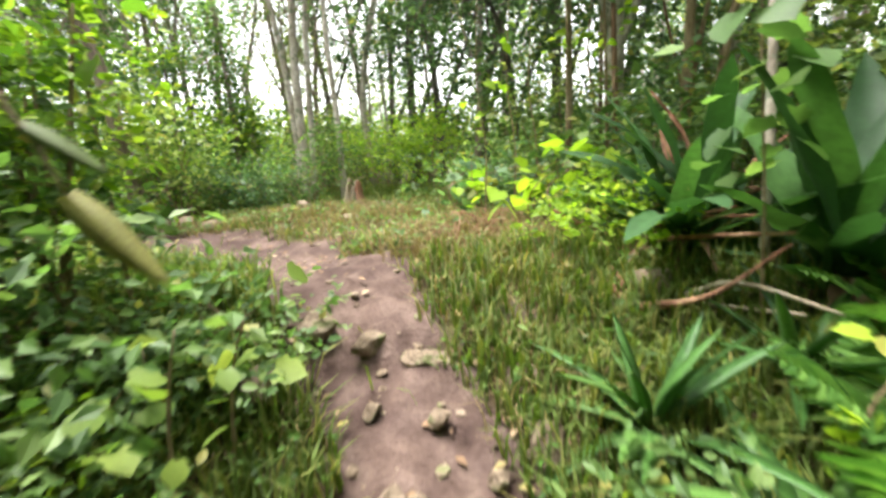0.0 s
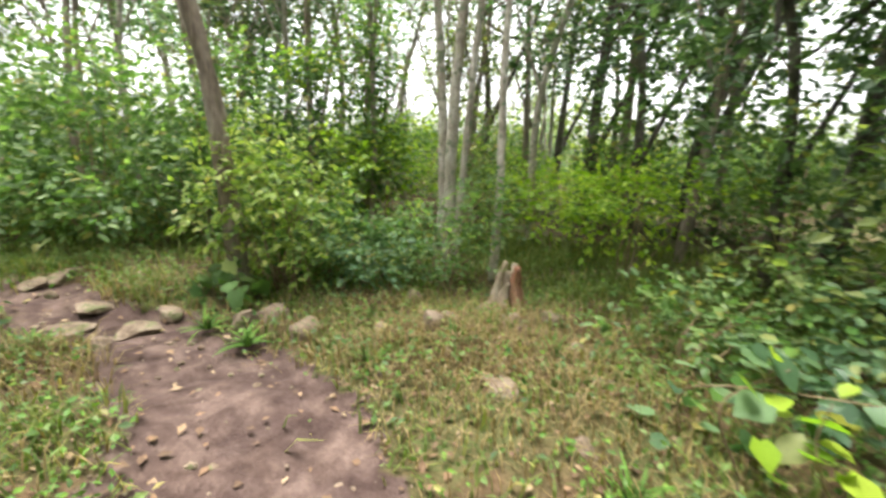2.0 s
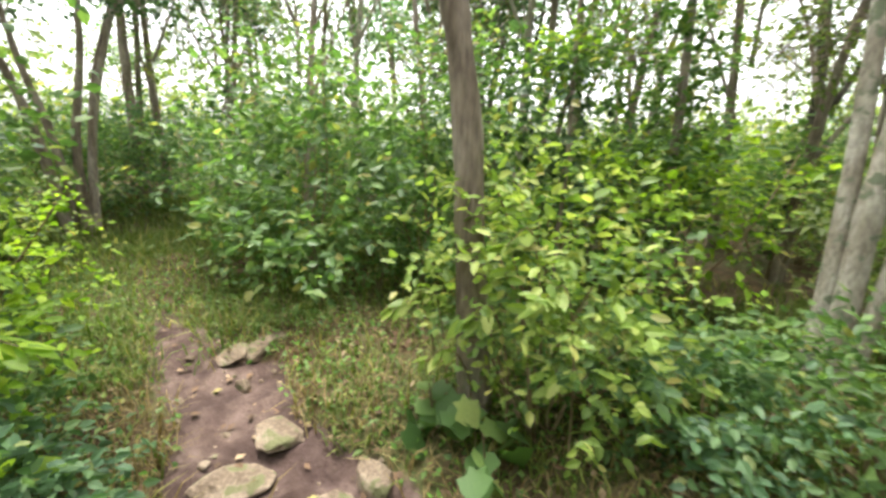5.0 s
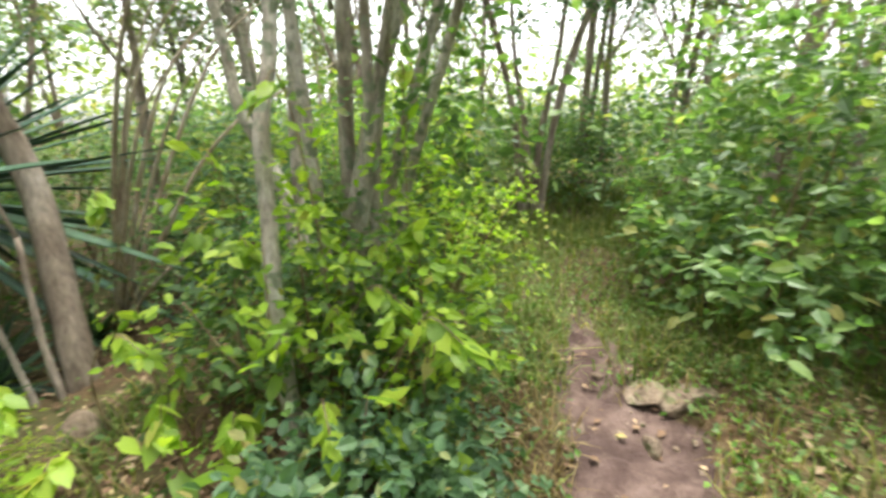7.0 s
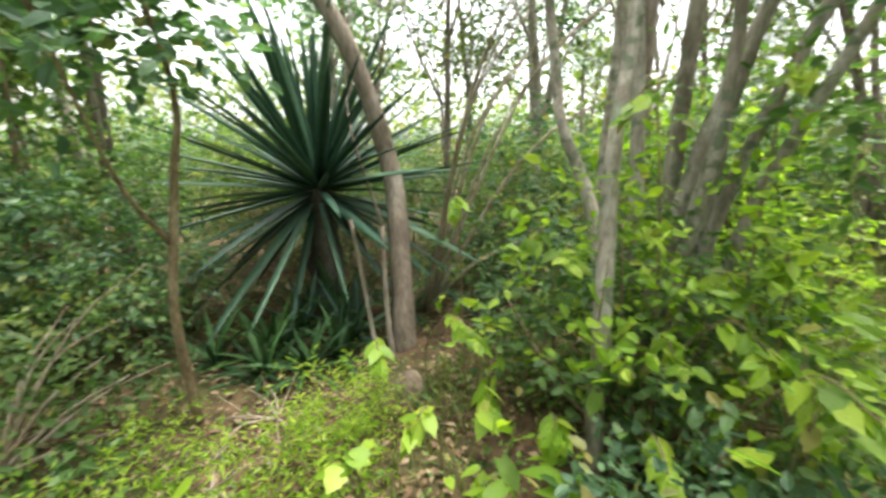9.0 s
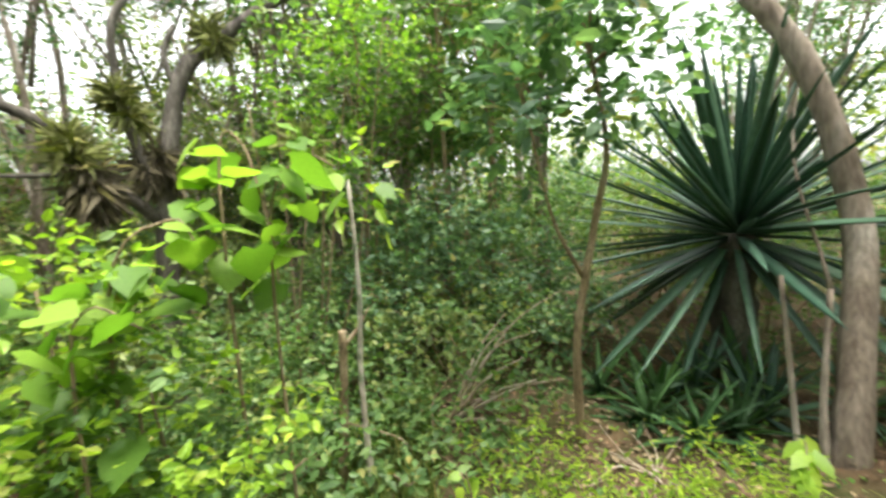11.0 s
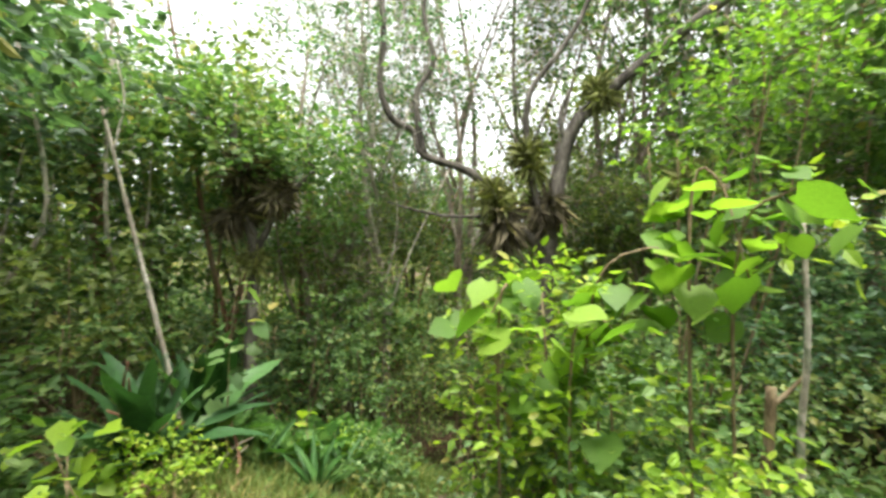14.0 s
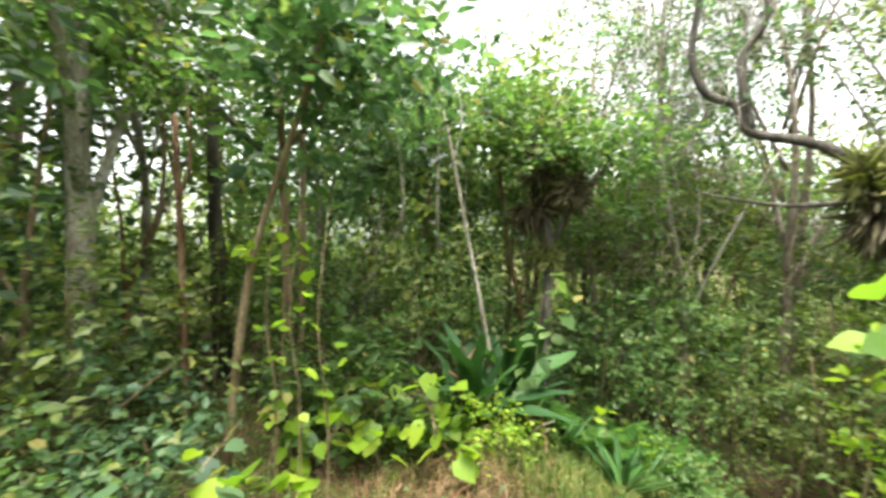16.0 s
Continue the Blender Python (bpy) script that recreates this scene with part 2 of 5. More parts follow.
def tube(points, r0, r1, sides=8, rng=None, knot=0.12):
    """A tapered, slightly knotty stem along a smooth line through the points, as quads."""
    p = np.array(points, float)
    t = np.linspace(0, len(p) - 1, (len(p) - 1) * 5 + 1)
    i = np.clip(t.astype(int), 0, len(p) - 2)
    u = (t - i)[:, None]
    q = np.concatenate([[2 * p[0] - p[1]], p, [2 * p[-1] - p[-2]]])
    a, b, c, d = q[i], q[i + 1], q[i + 2], q[i + 3]
    line = 0.5 * (2 * b + (c - a) * u + (2 * a - 5 * b + 4 * c - d) * u**2 + (3 * b - a - 3 * c + d) * u**3)
    tan = unit(np.gradient(line, axis=0))
    side = unit(np.cross(tan, np.array([0.31, 0.87, 0.12])))
    other = np.cross(tan, side)
    rr = r0 + (r1 - r0) * (t / t[-1]) ** 0.8
    ang = np.arange(sides) * 2 * np.pi / sides
    wob = 1 if rng is None else 1 + knot * rng.standard_normal((len(t), sides))
    v = line[:, None] + (rr[:, None] * wob)[..., None] * (np.cos(ang)[None, :, None] * side[:, None] + np.sin(ang)[None, :, None] * other[:, None])
    n = len(t)
    f = []
    for k in range(n - 1):
        for j in range(sides):
            f.append((k * sides + j, k * sides + (j + 1) % sides, (k + 1) * sides + (j + 1) % sides, (k + 1) * sides + j))
    f.append(tuple(range(sides))[::-1])
    f.append(tuple((n - 1) * sides + j for j in range(sides)))
    return v.reshape(-1, 3), f


def crown(rng, lobes, clusters, per, size, shape=OVAL, flat=0.6, fill=0.75, droop=0.15):
    """Sprays of leaves on short twigs through uneven lobes (centre, radii)."""
    vol = np.array([r[0] * r[1] * r[2] for _, r in lobes]) ** 0.7
    pick = rng.choice(len(lobes), clusters, p=vol / vol.sum())
    c = np.array([l[0] for l in lobes], float)[pick]
    r = np.array([l[1] for l in lobes], float)[pick]
    d = unit(rng.standard_normal((clusters, 3)))
    ph = rng.uniform(0, 6, 3)
    lump = 0.82 + 0.2 * np.sin(4.1 * d[:, 0] + 3 * d[:, 2] + ph[0] + pick) + 0.16 * np.sin(7 * d[:, 1] - 5 * d[:, 2] + ph[1]) + 0.1 * rng.standard_normal(clusters)
    depth = rng.uniform(0, 1, clusters) ** (1 - fill)
    foot = c + d * r * (lump * (0.25 + 0.75 * depth))[:, None]
    way = unit(d * [1, 1, 0.5] + [0, 0, 0.15] + 0.55 * rng.standard_normal((clusters, 3)))
    k = np.tile(np.arange(per), clusters)
    foot, way = np.repeat(foot, per, 0), np.repeat(way, per, 0)
    n = len(foot)
    side = unit(np.cross(way, [0, 0, 1.0])) * np.where(k % 2, 1, -1)[:, None]
    at = foot + way * (size * 0.62 * k)[:, None] + 0.25 * size * rng.standard_normal((n, 3))
    along = way * 0.75 + side * 0.8 - [0, 0, droop] + 0.35 * rng.standard_normal((n, 3))
    up = np.array([0, 0, 1.0]) * flat + (1 - flat) * rng.standard_normal((n, 3)) + 0.15 * way
    return leaf_soup(shape, at, along, up, size * rng.uniform(0.6, 1.3, n))


def shrub(name, x, y, label, mat, lobes, clusters, per, size, seed, stems=5, bark=BARK_TAN, category="shrub", group="", shape=OVAL, z=None, fill=0.75, stem_r=0.012):
    """Woody stems that fan out of one root, and a loose crown."""
    rng = np.random.default_rng(seed)
    root = thing(name, x, y, label, category, group, z)
    for i in range(stems):
        c, r = lobes[i % len(lobes)]
        end = np.array(c) + rng.uniform(-0.6, 0.6, 3) * r
        a = rng.uniform(0, 6.3)
        foot = np.array([0.06 * math.cos(a), 0.06 * math.sin(a), -0.03])
        mid = foot + (end - foot) * 0.5 + rng.normal(0, 0.07, 3) * [1, 1, 0.3]
        part("stem", *tube([foot, mid, end], stem_r * rng.uniform(0.8, 1.4), stem_r * 0.4, 6, rng), bark, root)
    part("crown", *crown(rng, lobes, clusters, per, size, shape, fill=fill), mat, root, shade=False)
    return root


def tree(name, x, y, label, stems, lobes, leaf, bark, clusters, per, size, seed, group="", shape=OVAL, z=None, limbs=True, fill=0.6, sides=9, category="tree"):
    """stems: (points, foot radius, top radius); the first is the trunk. Limbs reach from the stems into the lobes."""
    rng = np.random.default_rng(seed)
    root = thing(name, x, y, label, category, group, z)
    for i, (pts, r0, r1) in enumerate(stems):
        part("trunk" if r0 > 0.035 else "stem", *tube(pts, r0, r1, sides, rng, 0.07), bark, root)
    if limbs:
        for i, (c, r) in enumerate(lobes):
            pts, r0, r1 = stems[i % len(stems)]
            s = np.array(pts[-1]) if i % 2 else np.array(pts[-2]) * 0.4 + np.array(pts[-1]) * 0.6
            e = np.array(c, float) + [0, 0, 0.2 * r[2]]
            m = (s + e) / 2 + rng.normal(0, 0.12, 3)
            part("limb", *tube([s, m, e], max(r1 * 0.9, 0.012), 0.006, 6, rng), bark, root)
    if clusters:
        part("crown", *crown(rng, lobes, clusters, per, size, shape, fill=fill), leaf, root, shade=False)
    return root


# ---- ground ----
def build_ground():
    ax = np.concatenate([[-420, -200, -90, -50, -30, -20], np.arange(-14, 8.01, 0.08), [12, 18, 26, 40, 70, 180, 420]])
    ay = np.concatenate([[-420, -200, -90, -50, -30, -20, -13, -8, -5], np.arange(-3, 9.01, 0.08), [12, 16, 22, 30, 50, 90, 200, 420]])
    gx, gy = np.meshgrid(ax, ay, indexing="ij")
    w = worn(gx, gy)
    rng = np.random.default_rng(4)
    z = land(gx, gy) - 0.05 * w + 0.012 * rng.standard_normal(gx.shape) * (np.abs(gx) < 20)
    v = np.stack([gx, gy, z], -1).reshape(-1, 3)
    nx, ny = gx.shape
    i, j = np.meshgrid(np.arange(nx - 1), np.arange(ny - 1), indexing="ij")
    a = (i * ny + j).ravel()
    f = np.stack([a, a + ny, a + ny + 1, a + 1], -1)
    ob = new("ground", mesh_of("ground", v, f, SOIL))
    att = ob.data.attributes.new("worn", "FLOAT", "POINT")
    att.data.foreach_set("value", w.ravel().astype(np.float32))
    tagged(ob, "woodland soil with a worn pinkish mud trail", "ground", kind="structure")


build_ground()


def blades(name, label, mat, points, height, seed, lean=0.5, width=0.006):
    rng = np.random.default_rng(seed)
    n = len(points)
    x, y = points[:, 0], points[:, 1]
    z = land(x, y) - 0.05 * worn(x, y) - 0.01
    h = height * rng.uniform(0.45, 1.25, n)
    a = rng.uniform(0, 2 * np.pi, n)
    out = np.stack([np.cos(a), np.sin(a), 0 * a], -1)
    side = np.stack([-np.sin(a), np.cos(a), 0 * a], -1) * (width * rng.uniform(0.6, 1.4, n))[:, None]
    b = lean * rng.uniform(0.2, 1.6, n)
    p0 = np.stack([x, y, z], -1)
    p1 = p0 + out * (0.35 * b * h)[:, None] + np.stack([0 * h, 0 * h, 0.6 * h], -1)
    p2 = p0 + out * (1.05 * b * h)[:, None] + np.stack([0 * h, 0 * h, h * (1 - 0.25 * b)], -1)
    v = np.stack([p0 - side, p0 + side, p1 + side * 0.8, p1 - side * 0.8, p2], 1).reshape(-1, 3)
    k = np.arange(n)[:, None] * 5
    f = np.concatenate([k + [0, 1, 2], k + [0, 2, 3], k + [3, 2, 4]])
    ob = new(name, mesh_of(name, v, f, mat, False))
    return tagged(ob, label, "grass", kind="stuff")


def strewn(n, x0, x1, y0, y1, seed, keep):
    """Random points of a rectangle, kept with a likelihood of keep(x, y)."""
    rng = np.random.default_rng(seed)
    p = np.stack([rng.uniform(x0, x1, n), rng.uniform(y0, y1, n)], -1)
    return p[rng.uniform(0, 1, n) < keep(p[:, 0], p[:, 1])]


def patchy(x, y, s=1.0):
    return np.clip(0.5 + 0.45 * np.sin(2.1 * s * x + 1.3 * np.sin(1.7 * s * y)) * np.sin(2.7 * s * y + 0.8 * np.sin(2.2 * s * x)), 0, 1)


def off_trail(x, y):
    return 1 - smooth(0.35, 0.95, worn(x, y) + 0.25 * (patchy(x, y, 2.3) - 0.5))


def rel(x, y, pts):
    """World points seen from a root on the ground at x, y."""
    g = ground_at(x, y)
    return [(a - x, b - y, c - g) for a, b, c in pts]


# ---- single leaves and rosettes ----
def sword_mesh(name, mat, length, width, bend, segs=7):
    """A stiff channelled leaf along +y that bends down towards its point."""
    t = np.linspace(0, 1, segs + 1)
    w = width * np.minimum(0.55 + 1.6 * t, 1) * (1 - t**2.4) ** 0.7 / 2
    y, z = length * t, -bend * length * t**2
    mid = np.stack([0 * t, y, z - 0.16 * w], -1)
    lo = np.stack([0 * t, y, z - 0.16 * w - 0.004 - 0.01 * (1 - t)], -1)
    l, r = np.stack([-w, y, z + 0.1 * w], -1), np.stack([w, y, z + 0.1 * w], -1)
    v = np.stack([l, mid, r, lo], 1).reshape(-1, 3)
    f = [(i * 4 + a, i * 4 + b, i * 4 + 4 + b, i * 4 + 4 + a) for i in range(segs) for a, b in ((0, 1), (1, 2), (2, 3), (3, 0))]
    return mesh_of(name, v, f, mat)


def heart_mesh(name, mat, ragged=0.0, seed=0, slim=1.0):
    """A broad heart-shaped leaf, one unit long, with a folded midrib and cupped halves."""
    rng = np.random.default_rng(seed)
    ts = np.linspace(0, 1, 7)
    wide = slim * np.array([0.1, 0.4, 0.47, 0.42, 0.3, 0.15, 0.0]) * (1 + ragged * rng.standard_normal(7))
    v, f = [], []
    for t, w in zip(ts, wide):
        back = -0.1 if t == 0 else 0
        v += [(-w - (0.12 if t == 0 else 0), t + back, 0.07 * w - 0.14 * t * t), (0, t, -0.05 * (1 - t) - 0.14 * t * t), (w + (0.12 if t == 0 else 0), t + back, 0.09 * w - 0.14 * t * t)]
    for i in range(6):
        a = i * 3
        f += [(a, a + 1, a + 4, a + 3), (a + 1, a + 2, a + 5, a + 4)]
    return mesh_of(name, v, f, mat)


def put_leaf(me, root, at, yaw, pitch, roll, scale, name="leaf"):
    ob = new(name, me)
    ob.parent = root
    ob.matrix_basis = pose(*at, 0, 0, yaw) @ pose(0, 0, 0, pitch, 0, 0) @ pose(0, 0, 0, 0, roll, 0) @ Matrix.Diagonal((scale, scale, scale, 1))
    return ob


def rosette(name, x, y, label, mat, count, length, width, lo, hi, seed, z=0.0, bend=0.2, group="", category="plant", trunk=None, ragged=1.0):
    """Leaves that radiate from one heart at height z, lo to hi degrees above level."""
    rng = np.random.default_rng(seed)
    root = thing(name, x, y, label, category, group)
    if trunk:
        part("trunk", *tube([(0, 0, -0.1), (0.02, 0.01, z * 0.5), (0, 0, z + 0.05)], trunk, trunk * 0.85, 12, rng, 0.14), BARK_DARK, root, "rough dark trunk of old leaf bases")
    kinds = [sword_mesh("leaf", mat, 1, width / length * k, b) for k, b in ((0.9, bend * 0.4), (1.0, bend), (1.15, bend * 1.7))]
    for i in range(count):
        u = (i + 0.5) / count
        pitch = lo + (hi - lo) * u**0.9 + rng.normal(0, 5)
        yaw = i * 137.5 + rng.normal(0, 9)
        s = length * rng.uniform(0.75, 1.1) * (1 - 0.15 * u)
        put_leaf(kinds[int(rng.integers(3))], root, (0.02 * math.cos(i), 0.02 * math.sin(i), z + 0.12 * u * (trunk is not None)), yaw, pitch, rng.normal(0, 14), s)
    return root


def wavy_mesh(name, mat, width, bend, seed, segs=11):
    """A broad strap leaf one unit long along +y, with a sunk midrib, a rippled margin and an arching point."""
    rng = np.random.default_rng(seed)
    ph = rng.uniform(0, 6, 2)
    t = np.linspace(0, 1, segs + 1)
    w = width / 2 * np.clip(0.22 + 2.2 * t, 0, 1) * (1 - t**3) ** 0.6
    y, z = t - 0.25 * bend * t**2, -bend * t**2.2
    rows = []
    for u, k in ((-1, 0), (-0.5, 0), (0, 0), (0.5, 1), (1, 1)):
        rip = 0.22 * abs(u) ** 2 * w * np.sin(15 * t + ph[k])
        rows.append(np.stack([u * w * (1 + 0.1 * np.sin(11 * t + ph[k])), y, z + 0.25 * abs(u) * w + rip], -1))
    v = np.stack(rows, 1).reshape(-1, 3)
    f = [(i * 5 + a, i * 5 + a + 1, i * 5 + a + 6, i * 5 + a + 5) for i in range(segs) for a in range(4)]
    return mesh_of(name, v, f, mat)


def nest_plant(x, y, label, count, length, width, lo, hi, seed, mat=BROAD):
    """A nest of broad rippled leaves that arch outwards, with a few dead ones at its foot."""
    rng = np.random.default_rng(seed)
    root = thing("bird_nest_plant", x, y, label, "plant")
    kinds = [wavy_mesh("leaf", mat, width / length * k, b, seed + i) for i, (k, b) in enumerate(((0.85, 0.12), (1.0, 0.3), (1.15, 0.5), (0.95, 0.2)))]
    dead = wavy_mesh("dead_leaf", LITTER, width / length * 0.7, 0.7, seed + 9)
    for i in range(count):
        u = (i + 0.5) / count
        put_leaf(kinds[int(rng.integers(4))], root, (0.05 * math.cos(i), 0.05 * math.sin(i), 0.03), i * 137.5 + rng.normal(0, 12), lo + (hi - lo) * u + rng.normal(0, 6), rng.normal(0, 16), length * rng.uniform(0.65, 1.1))
    for i in range(7):
        put_leaf(dead, root, (0, 0, 0.08), rng.uniform(0, 360), rng.uniform(-5, 25), rng.normal(0, 30), length * rng.uniform(0.4, 0.6), "dead_leaf")
    return root


def spray_shoot(tip, back, label, meshes, count, size, seed, group):
    """A shoot that rises and then arches over to its tip; leaves stand in two ranks along the arch and hang."""
    rng = np.random.default_rng(seed)
    t = np.array(tip, float)
    fx, fy = tip[0] + back[0], tip[1] + back[1]
    g0 = ground_at(fx, fy)
    root = thing("lime_leaved_shoot", fx, fy, label, "shoot", group)
    pts = np.array(rel(fx, fy, [(fx, fy, g0 - 0.02), (fx + rng.normal(0, 0.03), fy, g0 + 0.6 * (t[2] - g0)), tuple(t + np.array([back[0], back[1], 0]) * 0.5 + [0, 0, 0.06]), tuple(t)]))
    part("stem", *tube(pts, 0.007, 0.0025, 5, rng), BARK_TAN, root)
    way = math.degrees(math.atan2(back[0], -back[1]))
    for i in range(count):
        u = i / max(count - 1, 1)
        at = pts[2] + (pts[3] - pts[2]) * (u * 1.05) + rng.normal(0, 0.012, 3)
        yaw = way + (62 if i % 2 else -62) * (1 - 0.75 * u) + rng.normal(0, 14)
        put_leaf(meshes[int(rng.integers(len(meshes)))], root, at, yaw, rng.uniform(-48, -8), rng.normal(0, 18), size * rng.uniform(0.75, 1.2))
    return root


def fern(x, y, label, fronds, length, seed, mat):
    """Arching fronds with two ranks of narrow leaflets."""
    rng = np.random.default_rng(seed)
    root = thing("fern", x, y, label, "fern", "ferns of the undergrowth")
    t = np.repeat(np.linspace(0.12, 1, 22), 2)
    sgn = np.tile([1, -1], 22)
    at = np.stack([0 * t, t * 0.92, -0.28 * t**2.2], -1)
    along = np.stack([sgn * 1.0, 0 * t + 0.35, 0 * t - 0.12], -1)
    soup = leaf_soup((LANCE[0] * [1.5, 1, 1], LANCE[1]), at, along + 0.08 * rng.standard_normal(at.shape), np.tile([0, 0.1, 1.0], (44, 1)), 0.3 * np.sin(np.pi * np.clip(t * 0.86 + 0.1, 0, 1)) + 0.03)
    me = mesh_of("frond", *soup, mat, False)
    for i in range(fronds):
        put_leaf(me, root, (0, 0, 0.02), i * 360 / fronds + rng.normal(0, 14), rng.uniform(22, 68), rng.normal(0, 10), length * rng.uniform(0.7, 1.15), "frond")
    return root


def twig_soup(rng, lobes, count, length, radius):
    """Many fine bare twigs through the lobes, each a bent three-sided sliver."""
    pick = rng.integers(len(lobes), size=count)
    c = np.array([l[0] for l in lobes], float)[pick]
    r = np.array([l[1] for l in lobes], float)[pick]
    a = c + unit(rng.standard_normal((count, 3))) * r * rng.uniform(0.1, 0.9, (count, 1))
    way = unit((a - c) / r + [0, 0, 0.7] + 0.6 * rng.standard_normal((count, 3)))
    le = (length * rng.uniform(0.4, 1.3, count))[:, None]
    b = a + way * le * 0.5 + 0.12 * le * rng.standard_normal((count, 3))
    e = b + unit(way + 0.45 * rng.standard_normal((count, 3))) * le * 0.5
    side = unit(np.cross(way, rng.standard_normal((count, 3))))
    up = np.cross(way, side)
    rows = []
    for p, k in ((a, 1.0), (b, 0.7), (e, 0.25)):
        for q in range(3):
            rows.append(p + radius * k * (side * math.cos(2.094 * q) + up * math.sin(2.094 * q)))
    v = np.stack(rows, 1).reshape(-1, 3)
    quads = [(i * 3 + q, i * 3 + (q + 1) % 3, i * 3 + 3 + (q + 1) % 3, i * 3 + 3 + q) for i in range(2) for q in range(3)]
    return v, (np.arange(count)[:, None, None] * 9 + np.array(quads)[None]).reshape(-1, 4)


HEART_LIME = [heart_mesh("leaf", LEAF_LIME, 0.06, i) for i in range(3)]
HEART_YELLOW = [heart_mesh("leaf", LEAF_YELLOW, 0.1, i + 5) for i in range(2)]
SLIM_LIME = [heart_mesh("leaf", LEAF_LIME, 0.08, i + 20, 0.62) for i in range(3)]
SLIM_YELLOW = [heart_mesh("leaf", LEAF_YELLOW, 0.08, i + 24, 0.62) for i in range(2)]
HEART_FRESH = [heart_mesh("leaf", LEAF_FRESH, 0.06, i + 30) for i in range(3)]
HEART_MID = [heart_mesh("leaf", LEAF_MID, 0.12, i + 13) for i in range(3)]
HEART_BLUE = [heart_mesh("leaf", LEAF_BLUE, 0.05, i + 9) for i in range(2)]


def vine(name, x, y, label, meshes, points, count, size, seed, spread=0.12, group="", z=None, bark=BARK_TAN):
    """A thin stem through the points (in the world) with broad leaves on short stalks along its upper part."""
    rng = np.random.default_rng(seed)
    root = thing(name, x, y, label, "vine", group)
    p = np.array(rel(x, y, points))
    part("stem", *tube(p, 0.008, 0.003, 5, rng), bark, root)
    for i in range(count):
        u = rng.uniform(0.25, 1) * (len(p) - 1)
        k = min(int(u), len(p) - 2)
        at = p[k] + (p[k + 1] - p[k]) * (u - k) + rng.normal(0, spread, 3) * [1, 1, 0.7]
        put_leaf(meshes[int(rng.integers(len(meshes)))], root, at, rng.uniform(0, 360), rng.uniform(-55, 10), rng.normal(0, 22), size * rng.uniform(0.6, 1.25))
    return root


# ---- stones and dead wood ----
def stone(x, y, rx, ry, rz, seed, name="stone", label="weathered pale limestone boulder half sunk in the grass", mat=STONE, sink=0.4, turn=0):
    rng = np.random.default_rng(seed)
    bm = bmesh.new()
    bmesh.ops.create_icosphere(bm, subdivisions=3, radius=1)
    cut = [(Vector(unit(rng.standard_normal(3) * [1, 1, 0.7])), rng.uniform(0.45, 0.85)) for _ in range(12)]
    for v in bm.verts:
        for n, d in cut:
            k = v.co.dot(n) - d
            if k > 0:
                v.co -= n * k * 0.88
        v.co *= 1 + 0.07 * noise.noise(v.co * 2.3 + Vector((seed, 0, 0))) + 0.03 * noise.noise(v.co * 7)
        v.co = Vector((v.co.x * rx, v.co.y * ry, v.co.z * rz))
    me = bpy.data.meshes.new(name)
    bm.to_mesh(me)
    bm.free()
    me.materials.append(mat)
    ob = new(name, me)
    ob.matrix_basis = pose(x, y, ground_at(x, y) - 0.03 + rz * (1 - 2 * sink), 0, 0, turn)
    return tagged(ob, label, "stone", "stones beside the trail")


for i, (sx, sy, a, b, c) in enumerate([(-3.5, 4.15, 0.14, 0.11, 0.08), (-2.72, 4.36, 0.16, 0.12, 0.13), (-2.4, 4.35, 0.19, 0.14, 0.12),
                                       (-1.82, 4.42, 0.15, 0.11, 0.11), (-1.5, 4.8, 0.13, 0.1, 0.1), (-1.02, 4.95, 0.15, 0.13, 0.12), (-1.9, 5.15, 0.1, 0.07, 0.12),
                                       (-1.3, 5.15, 0.1, 0.08, 0.13), (-4.96, 4.3, 0.2, 0.15, 0.08), (-0.95, 4.05, 0.17, 0.13, 0.09), (-0.4, 4.35, 0.12, 0.1, 0.07)]):
    stone(sx, sy, a, b, c, i + 1, turn=37 * i)
for i, (sx, sy, a, b, c) in enumerate([(-4.05, 3.95, 0.2, 0.14, 0.035), (-3.92, 3.66, 0.2, 0.13, 0.035), (-3.45, 3.86, 0.17, 0.14, 0.07), (-5.02, 4.1, 0.2, 0.13, 0.045), (-2.85, 4.22, 0.17, 0.13, 0.16),
                                       (-1.55, 4.6, 0.14, 0.12, 0.16), (-0.75, 5.15, 0.15, 0.1, 0.1), (-0.55, 4.78, 0.12, 0.09, 0.08), (-2.1, 4.25, 0.1, 0.08, 0.07), (-1.35, 4.3, 0.12, 0.08, 0.06), (-0.5, 3.75, 0.13, 0.1, 0.06), (-1.6, 3.95, 0.11, 0.08, 0.05)]):
    stone(sx, sy, a, b, c, i + 60, turn=53 * i, label="flat weathered limestone slab bedded in trodden soil")
for i, (sx, sy, a, b, c) in enumerate([(-0.58, 1.7, 0.13, 0.09, 0.07), (-0.34, 1.66, 0.15, 0.06, 0.06), (-0.72, 1.42, 0.12, 0.1, 0.1), (0.28, 1.2, 0.11, 0.08, 0.09), (-0.06, 1.3, 0.06, 0.05, 0.04), (0.12, 1.1, 0.05, 0.04, 0.04), (-0.3, 1.35, 0.05, 0.04, 0.03), (0.3, 1.75, 0.12, 0.1, 0.06), (0.05, 0.95, 0.06, 0.05, 0.03)]):
    stone(sx, sy, a, b, c, i + 80, turn=71 * i, label="broken earthy stone in the stepped muddy trail")
stone(-4.4, 1.22, 0.15, 0.13, 0.15, 31, label="grey limestone block at the foot of a leaning trunk")
stone(-0.12, 1.6, 0.1, 0.06, 0.05, 42, label="flat limestone ledge across the worn trail")
stone(0.25, 1.45, 0.09, 0.07, 0.07, 43, label="loose pale stone on the muddy trail")
